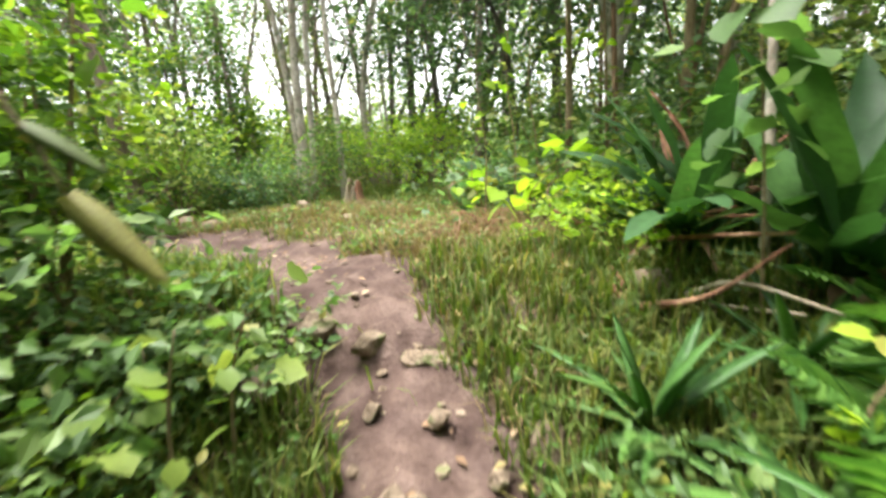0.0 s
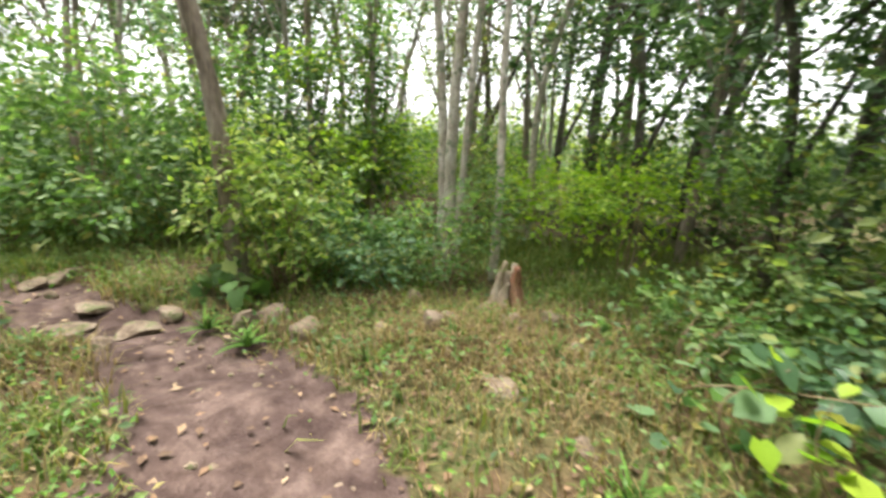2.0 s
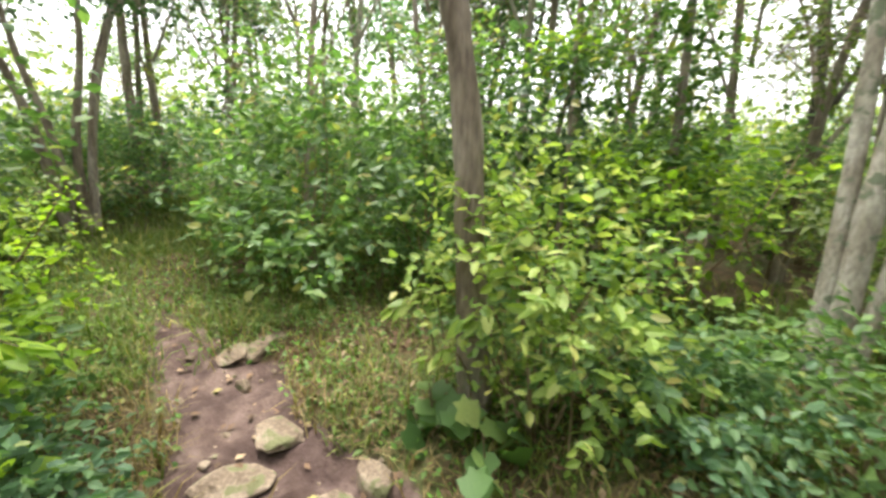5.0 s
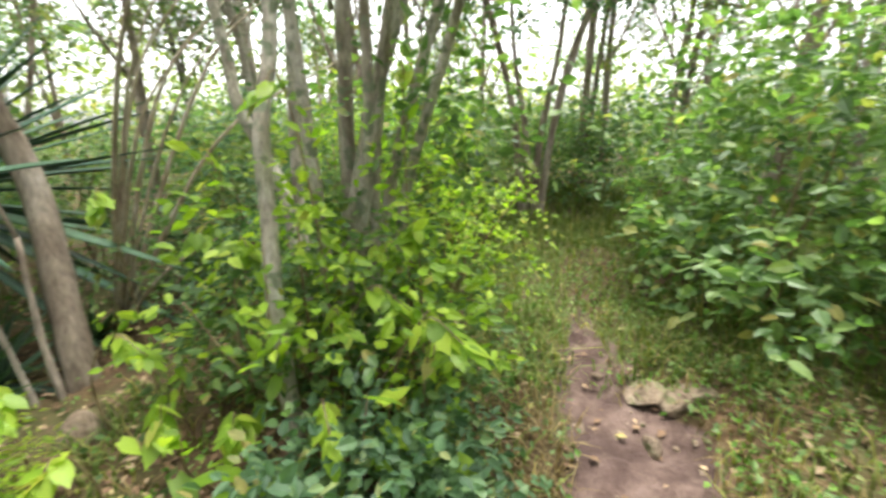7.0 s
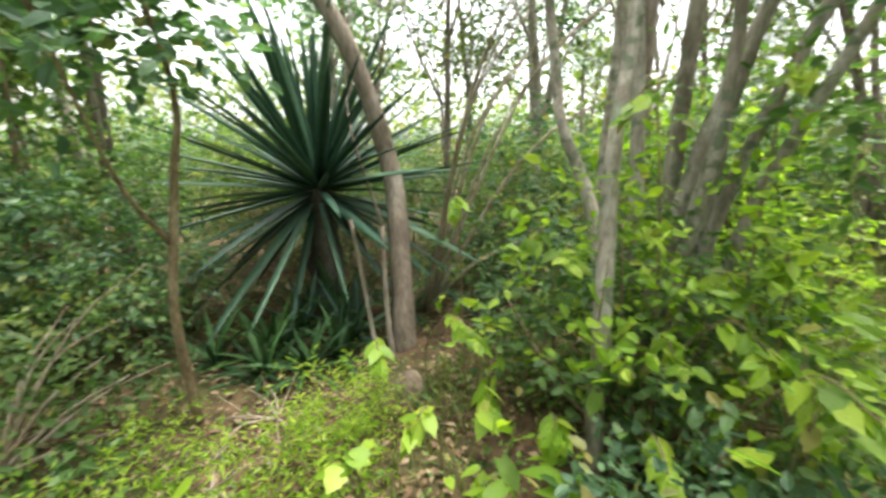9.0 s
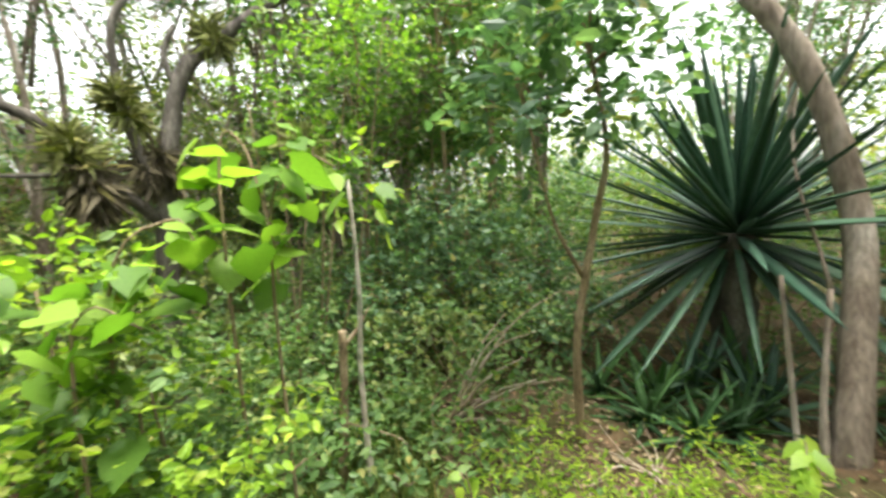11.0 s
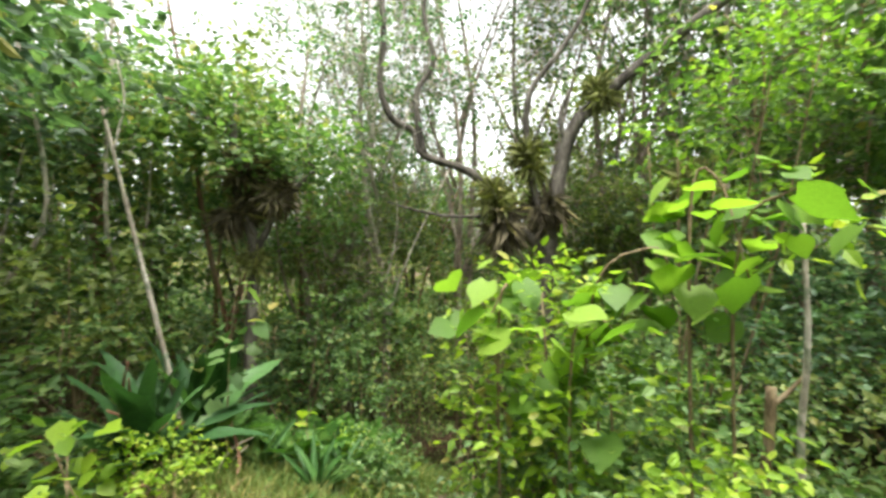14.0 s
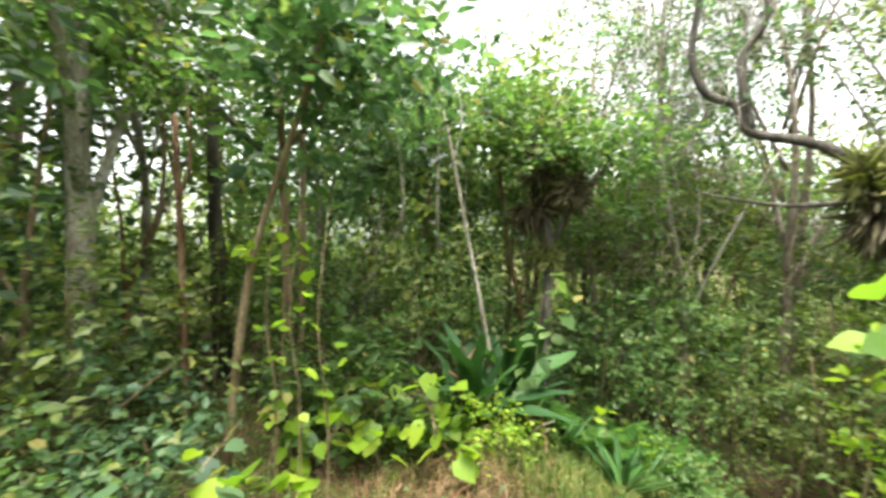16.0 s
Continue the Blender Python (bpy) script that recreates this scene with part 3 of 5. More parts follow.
stone(-0.2, 1.05, 0.07, 0.05, 0.04, 44, label="loose pale stone on the muddy trail")
stone(0.02, 0.8, 0.06, 0.05, 0.03, 45, label="loose pale stone on the muddy trail")
stone(-3.35, 3.55, 0.11, 0.08, 0.05, 46, label="flat pale stone on the muddy trail")
stone(0.95, 1.9, 0.16, 0.12, 0.1, 47, label="grey stone among roots beside the trail")
stone(-4.6, 4.0, 0.08, 0.06, 0.05, 48, label="small pale stone on the worn trail")


def stump(x, y):
    root = thing("tree_stump", x, y, "broken pale tree stump with split jagged top", "stump")
    rng = np.random.default_rng(5)
    for i in range(7):
        a = i * 0.9 + rng.uniform(0, 0.4)
        px, py = 0.09 * math.cos(a), 0.07 * math.sin(a)
        h = rng.uniform(0.16, 0.42)
        part("splinter", *tube([(px * 1.7, py * 1.7, -0.05), (px, py, h * 0.5), (px * 0.95 + rng.normal(0, 0.02), py * 0.95, h)], 0.07, 0.022, 7, rng, 0.18), DEAD if i % 3 else DRYRED, root)
    for i in range(4):
        a = rng.uniform(0, 6.3)
        part("root", *tube([(0, 0, 0.02), (0.2 * math.cos(a), 0.2 * math.sin(a), 0.03), (0.38 * math.cos(a + 0.3), 0.38 * math.sin(a + 0.3), -0.04)], 0.045, 0.015, 6, rng), DEAD, root)
    return root


stump(-1.18, 5.5)


def deadfall(name, x, y, label, mat, sticks, seed, reach=0.5, rise=0.3, r=0.012, heading=None, spread=3.2):
    """Bare dead twigs that fan out of one fallen piece."""
    rng = np.random.default_rng(seed)
    root = thing(name, x, y, label, "dead branch")
    for i in range(sticks):
        a = rng.uniform(-spread, spread) + (heading or 0)
        l = reach * rng.uniform(0.5, 1.2)
        e = np.array([l * math.cos(a), l * math.sin(a), rise * rng.uniform(0.1, 1.2)])
        m = e * [0.5, 0.5, 0.7] + rng.normal(0, 0.04, 3)
        part("twig", *tube([(0, 0, 0.0), m, e], r * rng.uniform(0.6, 1.3), r * 0.3, 5, rng), mat, root)
    return root


deadfall("dead_branch", -2.68, 0.12, "bare bleached fallen branch with forked twigs", DEAD, 9, 3, 0.7, 0.75, 0.013, 3.1, 0.6)
deadfall("rotten_branch", 0.98, 2.35, "reddish rotten branches lying among dry grass", DRYRED, 8, 8, 0.7, 0.35, 0.022)
deadfall("rotten_branch", 0.8, 1.75, "reddish rotten branches lying among dry grass", DRYRED, 6, 9, 0.6, 0.25, 0.018)
deadfall("rotten_branch", 1.35, 2.2, "reddish dead stalks beside a dark strap-leaved plant", DRYRED, 7, 10, 0.3, 0.7, 0.018)
deadfall("dead_branch", -3.3, 0.95, "brown dry twigs scattered on leaf litter", DEAD, 8, 14, 0.4, 0.08, 0.006)
deadfall("dead_branch", -1.0, 4.5, "brown dry twigs lying in the grass", DEAD, 4, 15, 0.4, 0.05, 0.006)

for k, (dx, dy) in enumerate([(0.22, 2.75), (0.3, 3.05), (0.05, 2.4)]):
    deadfall("dead_branch", dx, dy, "matted heap of dry reddish stalks in straw grass", DRYRED, 16, 700 + k, 0.3, 0.16, 0.005)
deadfall("fallen_log", 1.0, 1.78, "pale peeled stick lying across the bank", DEAD, 2, 712, 0.75, 0.12, 0.024, -0.9, 0.2)
deadfall("dead_branch", -5.35, 0.5, "pale arching dead boughs behind a sword-leaved plant", DEAD, 9, 714, 1.6, 2.3, 0.02, 1.6, 0.7)
deadfall("dead_branch", -3.75, 0.75, "brown dry twigs scattered on leaf litter", DEAD, 12, 715, 0.45, 0.1, 0.007)

# ---- trees and shrubs north of the trail ----
x, y = -3.5, 4.85
tree("leaning_tree", x, y, "leaning brown trunk wrapped in climbing leaves, high sparse crown",
     [(rel(x, y, [(-3.48, 4.85, 0.2), (-3.52, 4.8, 1.0), (-3.58, 4.75, 2.02), (-3.72, 4.64, 3.0), (-4.0, 4.5, 5.2)]), 0.1, 0.05)],
     [((0, 0, 0.9), (0.16, 0.16, 0.7)), ((-0.6, -0.5, 5.0), (0.9, 0.9, 0.5)), ((-1.2, 0.3, 5.5), (0.9, 0.9, 0.5)), ((0.3, 0.4, 4.6), (0.7, 0.7, 0.4))], LEAF_OLIVE, BARK, 330, 7, 0.07, 21, limbs=True, fill=0.5)
shrub("yellow_shrub", -3.12, 4.95, "bushy shrub with yellow-green young leaves round a trunk", LEAF_YELLOW,
      [((0, 0, 0.95), (0.5, 0.45, 0.5)), ((0.25, 0.05, 0.45), (0.5, 0.45, 0.4)), ((-0.3, -0.05, 0.75), (0.45, 0.4, 0.45)), ((-0.35, 0, 1.2), (0.25, 0.25, 0.4))], 230, 7, 0.065, 22, 8, fill=0.8)
shrub("green_shrub", -3.2, 5.15, "leafy dark green shrub behind yellow-leaved branches", LEAF_MID,
      [((0, 0, 0.55), (0.6, 0.45, 0.55)), ((0.5, 0.2, 0.4), (0.45, 0.45, 0.35))], 220, 7, 0.07, 23, 6)
shrub("green_shrub", -1.8, 5.62, "rounded green shrub beside a broken stump", LEAF_MID,
      [((0, 0, 0.45), (0.5, 0.4, 0.45)), ((-0.35, 0.1, 0.35), (0.4, 0.4, 0.35)), ((0.3, 0.2, 0.7), (0.3, 0.3, 0.4))], 230, 7, 0.06, 24, 7)
shrub("low_shrub", -2.45, 5.3, "low blue-green shrub in grass", LEAF_BLUE, [((0, 0, 0.3), (0.45, 0.35, 0.3))], 150, 7, 0.06, 25, 5)
x, y = -1.45, 6.0
tree("thin_tree", x, y, "slim pale-trunked tree behind a broken stump",
     [(rel(x, y, [(-1.42, 6.0, 0.2), (-1.42, 6.05, 1.3), (-1.5, 6.2, 2.8), (-1.4, 6.3, 4.8)]), 0.05, 0.025)],
     [((0.1, 0.3, 4.5), (0.8, 0.8, 0.5)), ((-0.5, 0, 4.0), (0.5, 0.5, 0.35)), ((0.5, 0.2, 3.8), (0.5, 0.5, 0.3))], LEAF_DARK, BARK_PALE, 160, 7, 0.08, 26, fill=0.5)
x, y = -2.05, 6.5
tree("forked_tree", x, y, "tree with several grey upright stems and leafy top",
     [(rel(x, y, [(-2.05, 6.5, 0.2), (-2.08, 6.5, 1.6), (-2.0, 6.5, 3.2), (-1.7, 6.6, 5.4)]), 0.085, 0.035),
      (rel(x, y, [(-2.15, 6.5, 0.2), (-2.2, 6.55, 1.7), (-2.35, 6.55, 3.2), (-2.7, 6.6, 5.0)]), 0.06, 0.03),
      (rel(x, y, [(-1.98, 6.5, 0.2), (-1.9, 6.45, 1.7), (-1.75, 6.4, 3.3), (-1.2, 6.3, 5.2)]), 0.05, 0.025)],
     [((0.2, 0, 4.8), (1, 1, 0.5)), ((-0.8, 0, 4.6), (0.8, 0.8, 0.45)), ((0.9, -0.2, 4.5), (0.8, 0.8, 0.45)), ((0.1, -0.3, 3.5), (0.35, 0.3, 0.35))], LEAF_DARK, BARK_PALE, 260, 7, 0.085, 27, fill=0.5)
x, y = -3.3, 6.9
tree("climber_covered_tree", x, y, "slender tree column thickly wrapped in bright climbing leaves",
     [(rel(x, y, [(-3.3, 6.9, 0.2), (-3.24, 6.9, 1.6), (-3.32, 6.9, 3.4), (-3.3, 6.9, 5.0)]), 0.05, 0.02)],
     [((0, 0, 0.9), (0.2, 0.2, 0.4)), ((0.05, 0, 1.5), (0.3, 0.3, 0.4)), ((0.0, 0, 2.1), (0.26, 0.26, 0.42)), ((-0.05, 0, 2.75), (0.18, 0.18, 0.35)), ((-0.75, -0.1, 2.2), (0.22, 0.22, 0.2))], LEAF_MID, BARK, 330, 7, 0.075, 28, limbs=False)
tree("climber_covered_tree", -4.1, 6.7, "thin pole with a bright tuft of climbing leaves", [([(0, 0, -0.1), (0.05, 0, 1.2), (0, 0.02, 2.6), (0.1, 0, 4.2)], 0.03, 0.012)],
     [((0, 0, 2.25), (0.2, 0.2, 0.2)), ((0.05, 0, 3.3), (0.2, 0.2, 0.25))], LEAF_LIME, BARK, 60, 7, 0.075, 29, limbs=False)
for k, (x, y, r, hgt, sd) in enumerate([(-1.39, 12.6, 0.12, 7, 1), (-0.6, 10.2, 0.13, 6.5, 2), (0.95, 9.6, 0.16, 6.5, 3), (-2.9, 10.8, 0.1, 6.5, 4), (3.2, 8.2, 0.16, 6, 5), (4.6, 6.3, 0.13, 6, 6), (2.0, 7.6, 0.12, 5, 7), (1.2, 6.9, 0.07, 4.4, 8), (3.4, 4.4, 0.1, 5, 9), (0.0, 8.3, 0.08, 5, 10)]):
    g = np.random.default_rng(sd)
    tip = (g.normal(0, 0.4), g.normal(0, 0.3), hgt * 0.75)
    tree("woodland_tree", x, y, "tall dark tree with a dense shady crown", [([(0, 0, -0.1), (g.normal(0, 0.1), g.normal(0, 0.1), 2), tip], r, r * 0.45), ([(0, 0, 1.2), (0.5, 0.2, 2.5), (1.1, 0.3, 4.2)], r * 0.5, r * 0.25)],
         [((g.uniform(-1.6, 1.6), g.uniform(-1.6, 1.6), hgt * g.uniform(0.42, 0.9)), (1.2, 1.2, 0.7)) for _ in range(7)], LEAF_DARK, BARK_DARK, 300 if k > 1 and k != 3 else 220, 8, 0.115, 40 + sd, group="dark trees of the wood edge", shape=DIAMOND, fill=0.5)
x, y = 2.0, 5.15
tree("pale_trunk_tree", x, y, "tree with a mottled pale grey trunk and broad dark leaves",
     [(rel(x, y, [(2.0, 5.15, 0.1), (2.02, 5.15, 1.8), (2.05, 5.2, 3.4), (2.2, 5.2, 5.6)]), 0.12, 0.06), (rel(x, y, [(2.03, 5.15, 1.9), (2.35, 5.0, 2.9), (2.6, 4.7, 4.2)]), 0.05, 0.03), (rel(x, y, [(2.0, 5.15, 2.2), (1.4, 5.0, 3.2), (0.6, 4.9, 3.9)]), 0.05, 0.02)],
     [((-1.2, -0.2, 3.3), (0.9, 0.8, 0.45)), ((0.3, -0.3, 4.2), (1.1, 1.1, 0.6)), ((0.2, 0.6, 4.8), (1.2, 1.2, 0.6)), ((-0.9, 0.9, 3.8), (1, 1, 0.5))], LEAF_DARK, BARK_PALE, 420, 7, 0.1, 51, fill=0.5)
x, y = 2.0, 3.6
tree("twin_stem_tree", x, y, "two slim brownish stems rising from a leafy tangle",
     [(rel(x, y, [(2.0, 3.6, 0.1), (2.0, 3.62, 1.5), (2.05, 3.7, 3.4)]), 0.05, 0.03), (rel(x, y, [(2.06, 3.55, 0.1), (2.2, 3.5, 1.4), (2.45, 3.5, 3.2)]), 0.04, 0.022)],
     [((-0.7, -0.2, 3.0), (0.8, 0.7, 0.35)), ((0.3, 0, 3.6), (0.9, 0.9, 0.4)), ((-1.3, -0.4, 2.75), (0.55, 0.55, 0.3))], LEAF_DARK, BARK_TAN, 240, 7, 0.11, 52, fill=0.5)
x, y = 1.4, 3.65
tree("thin_sapling", x, y, "thin sapling with a few yellow-green leaves", [(rel(x, y, [(1.4, 3.65, 0.1), (1.36, 3.6, 1.0), (1.3, 3.6, 2.2)]), 0.02, 0.01)],
     [((-0.05, 0, 1.5), (0.2, 0.2, 0.7))], LEAF_LIME, BARK_TAN, 9, 4, 0.1, 53, limbs=False, category="sapling")
x, y = 1.75, 4.35
tree("thin_tree", x, y, "slim reddish-barked tree in undergrowth", [(rel(x, y, [(1.75, 4.35, 0.1), (1.72, 4.35, 1.2), (1.66, 4.4, 2.8)]), 0.04, 0.02)],
     [((0, 0, 2.7), (0.5, 0.5, 0.3))], LEAF_MID, BARK_RED, 60, 7, 0.08, 54, category="tree")
shrub("big_green_shrub", -6.2, 5.35, "large dense bright green shrub beside the trail", LEAF_MID,
      [((0, 0, 0.9), (1.1, 0.9, 0.9)), ((0.6, -0.3, 0.6), (0.8, 0.7, 0.6)), ((-0.9, -0.2, 0.9), (0.9, 0.8, 0.9)), ((0.1, 0.2, 1.8), (0.8, 0.8, 0.6)), ((-0.9, 0.4, 1.9), (0.8, 0.7, 0.6))], 620, 8, 0.1, 60, 9, fill=0.72)
shrub("big_green_shrub", -5.2, 6.1, "tall leafy shrub behind the trail verge", LEAF_MID,
      [((0, 0, 0.9), (0.8, 0.7, 0.9)), ((0.3, 0.2, 1.7), (0.7, 0.7, 0.6))], 420, 8, 0.085, 61, 7)
shrub("wood_edge_shrub", 0.1, 4.75, "dark green shrub at the edge of the clearing", LEAF_MID, [((0, 0, 0.25), (0.45, 0.4, 0.28)), ((0.5, 0.3, 0.35), (0.5, 0.45, 0.35))], 150, 7, 0.065, 62)
shrub("wood_edge_shrub", 0.9, 4.3, "dark green shrub at the edge of the clearing", LEAF_BLUE, [((0, 0, 0.3), (0.5, 0.45, 0.3)), ((0.5, 0.4, 0.5), (0.5, 0.45, 0.45))], 180, 7, 0.075, 63)
shrub("wood_edge_shrub", 1.3, 3.1, "broad-leaved green undergrowth beside dry grass", LEAF_MID, [((0, 0, 0.35), (0.5, 0.5, 0.4)), ((0.4, 0.1, 0.6), (0.5, 0.5, 0.5))], 260, 6, 0.09, 64)
for k in range(9):
    g = np.random.default_rng(70 + k)
    vx, vy = [(0.55, 2.75), (0.8, 2.95), (0.75, 3.3), (0.35, 3.5), (0.95, 3.5), (0.15, 3.85), (0.7, 2.45), (-0.05, 4.1), (1.0, 3.05)][k]
    vine("creeping_vine", vx, vy, "trailing vine with broad bright lime-green leaves", HEART_LIME if k not in (5, 7) else HEART_BLUE, [(vx, vy, ground_at(vx, vy)), (vx + g.normal(0, 0.1), vy + g.normal(0, 0.1), ground_at(vx, vy) + 0.3), (vx + g.normal(0, 0.3), vy + g.normal(0, 0.2), ground_at(vx, vy) + 0.5)], 15, 0.13, 70 + k, 0.16, "broad-leaved vines")

TUFT = leaf_material("tuft_leaf", (0.06, 0.15, 0.02), (0.1, 0.22, 0.03), (0.16, 0.3, 0.04), 0.35, 0.5)
for k, (vx, vy) in enumerate([(-3.0, 4.02), (-2.62, 3.98), (-1.3, 4.4), (-2.1, 4.7), (-0.7, 4.6), (-3.6, 3.35), (-0.3, 3.5), (-1.7, 4.0)]):
    rosette("grass_tuft", vx, vy, "bright green tuft of narrow leaves on bare soil", TUFT, 26, 0.19, 0.022, 15, 80, 500 + k, 0.0, 0.4, "tufts in the clearing")

# ---- where the trail comes up ----
rosette("strap_leaved_plant", 0.62, 1.2, "glossy green rosette of long strap leaves beside the trail", STRAP, 26, 0.52, 0.085, 0, 78, 81, 0.05, 0.4)
rosette("strap_leaved_plant", 0.85, 0.85, "glossy green rosette of long strap leaves beside the trail", STRAP, 22, 0.5, 0.08, 0, 70, 82, 0.03, 0.45)
rosette("strap_leaved_plant", -0.62, 0.62, "narrow green strap leaves in the trailside herbs", STRAP, 8, 0.35, 0.045, 10, 70, 83, 0.02, 0.4)
nest_plant(1.25, 2.15, "large nest of broad dark rippled upright leaves", 26, 0.9, 0.15, 34, 84, 84)
nest_plant(1.62, 1.7, "large nest of broad dark rippled leaves behind another", 20, 1.05, 0.2, 30, 86, 85)
vine("lobed_climber", 1.25, 1.6, "climbing plant with large mid-green leaves over a dark nest plant", HEART_MID, [(1.25, 1.6, 0.1), (1.2, 1.6, 0.7), (1.15, 1.6, 1.1), (1.1, 1.58, 1.45)], 30, 0.13, 730, 0.12)
rosette("strap_leaved_plant", 1.2, 1.35, "low strap-leaved plant at the foot of a bank", STRAP, 15, 0.5, 0.08, 10, 70, 86, 0.02, 0.35)
for k, (vx, vy, h) in enumerate([(-0.8, 1.0, 0.6), (-0.7, 1.15, 0.5), (1.05, 0.95, 0.45), (1.0, 0.7, 0.4), (0.45, 0.95, 0.12)]):
    g0 = ground_at(vx, vy)
    vine("creeping_vine", vx, vy, "small vine with yellow-green heart leaves", HEART_YELLOW if k < 2 else HEART_LIME, [(vx, vy, g0), (vx + 0.02, vy + 0.03, g0 + h * 0.6), (vx + 0.1, vy, g0 + h)], 10 if k < 4 else 5, 0.1, 90 + k, 0.09, "yellow-leaved vines")
droop = thing("drooping_plant", -0.78, 0.5, "thin arching stem with two long drooping leaves", "plant")
part("stem", *tube(rel(-0.78, 0.5, [(-0.78, 0.5, -0.3), (-0.76, 0.48, 0.5), (-0.57, 0.53, 0.93), (-0.52, 0.54, 0.92), (-0.5, 0.56, 0.83)]), 0.006, 0.003, 5), BARK_TAN, droop)
for a, e in (((-0.52, 0.54, 0.92), (-0.43, 0.55, 0.86)), ((-0.5, 0.56, 0.83), (-0.37, 0.53, 0.71))):
    v = Vector(e) - Vector(a)
    put_leaf(sword_mesh("leaf", LEAF_OLIVE, 1, 0.26, 0.1), droop, rel(-0.78, 0.5, [a])[0], math.degrees(math.atan2(-v.x, v.y)), math.degrees(math.atan2(v.z, math.hypot(v.x, v.y))), 50, v.length)
for k, (vx, vy) in enumerate([(-0.85, 0.75), (-1.05, 1.25), (-0.8, 1.45), (-1.3, 0.8), (0.75, 0.45), (1.15, 0.6), (0.55, 0.7), (0.8, 2.2), (1.0, 2.6)]):
    shrub("bank_herb", vx, vy, "low green herb on the trailside bank", (LEAF_MID, LEAF_LIME)[k % 2 == 1 and k > 2], [((0, 0, 0.16), (0.34, 0.3, 0.2))], 130, 6, 0.045, 100 + k, 4, group="trailside herbs", stem_r=0.005)

# ---- west: pale trunks, sword-leaved plant, saplings ----
x, y = -5.05, 2.3
fan = [((-4.4, 2.32, 0.2), (-4.42, 2.3, 0.7), (-4.38, 2.32, 1.05), (-4.5, 2.28, 1.5), (-4.55, 2.27, 1.8), (-4.8, 2.25, 2.35), (-5.05, 2.3, 4.4)), ((-5.2, 2.4, 0.2), (-5.25, 2.4, 1.3), (-5.45, 2.75, 2.6), (-5.6, 3.3, 4.2)),
       ((-5.25, 2.3, 0.2), (-5.3, 2.35, 1.3), (-5.35, 2.4, 2.6), (-5.3, 2.5, 4.6)), ((-5.3, 2.1, 0.2), (-5.28, 2.0, 1.0), (-5.38, 1.9, 1.4), (-5.36, 1.7, 1.9), (-5.45, 1.6, 2.3), (-5.6, 1.3, 4.0)),
       ((-5.3, 2.45, 0.2), (-5.35, 2.6, 1.4), (-5.3, 3.0, 2.6), (-5.1, 3.4, 3.6)), ((-5.35, 2.0, 0.2), (-5.6, 1.9, 1.5), (-5.8, 1.9, 3.0), (-5.9, 1.7, 4.4)),
       ((-5.15, 2.5, 0.2), (-5.12, 2.55, 1.1), (-5.2, 2.62, 2.0), (-5.0, 2.95, 3.2)), ((-5.1, 2.35, 0.2), (-5.12, 2.45, 1.0), (-5.0, 2.6, 1.9), (-4.95, 2.62, 3.8)), ((-5.22, 2.2, 0.2), (-5.1, 2.25, 1.2), (-5.15, 2.18, 2.2), (-5.4, 2.0, 4.0)), ((-5.28, 2.6, 0.2), (-5.22, 2.7, 1.3), (-5.0, 3.05, 2.3), (-4.75, 3.35, 3.2)), ((-5.05, 2.42, 0.5), (-5.08, 2.5, 1.4), (-5.1, 2.75, 2.6))]
tree("multi_stem_tree", x, y, "tree of many pale lichen-spotted stems fanning upwards",
     [(rel(x, y, p), r * 0.82, r * 0.5) for p, r in zip(fan, (0.055, 0.065, 0.07, 0.06, 0.05, 0.06, 0.045, 0.05, 0.06, 0.045, 0.03))],
     [((-0.4, 0.9, 3.4), (0.9, 0.9, 0.5)), ((0, 0.2, 3.9), (1, 1, 0.5)), ((-0.4, -0.9, 3.6), (0.8, 0.8, 0.45)), ((0.3, 0.9, 2.3), (0.4, 0.3, 0.3)), ((-0.5, 0.5, 1.7), (0.5, 0.6, 0.5)), ((-0.2, 0.75, 1.5), (0.3, 0.3, 0.6)), ((-0.1, -0.3, 2.7), (0.5, 0.5, 0.4)), ((0.35, 0.4, 2.7), (0.4, 0.4, 0.35))], LEAF_MID, BARK_PALE, 520, 7, 0.08, 110, fill=0.5, limbs=True)
shrub("lime_shrub", -4.72, 2.5, "leafy shrub with pale yellow-green leaf tips round pale stems", LEAF_MID,
      [((0, 0, 0.45), (0.45, 0.5, 0.4)), ((0.05, 0.4, 0.45), (0.4, 0.35, 0.4)), ((-0.05, -0.5, 0.5), (0.4, 0.4, 0.4)), ((-0.2, 0, 0.8), (0.45, 0.6, 0.35))], 480, 6, 0.06, 111, 8)
shrub("lime_shrub", -4.6, 2.5, "sprays of pale yellow-green leaves round pale stems", LEAF_LIME,
      [((0, 0.1, 0.75), (0.4, 0.55, 0.3)), ((0.1, 0.5, 0.6), (0.3, 0.3, 0.35)), ((0.05, -0.6, 0.6), (0.35, 0.35, 0.4)), ((-0.1, 0, 1.15), (0.3, 0.6, 0.3))], 170, 6, 0.07, 112, 6, fill=0.85)
for k, (vx, vy, vz) in enumerate([(-4.2, 2.95, 1.05), (-4.05, 2.75, 0.9), (-4.0, 2.35, 0.75), (-3.95, 2.1, 0.75), (-4.3, 2.3, 1.35), (-3.85, 2.05, 0.55)]):
    g0 = ground_at(vx - 0.15, vy)
    vine("lime_leaved_shoot", vx - 0.15, vy, "upright shoot with large bright yellow-green leaves", SLIM_LIME, [(vx - 0.15, vy, g0), (vx - 0.05, vy, g0 + 0.5 * (vz - g0)), (vx, vy + 0.05, vz)], 12, 0.12, 120 + k, 0.1, "lime-leaved shoots")
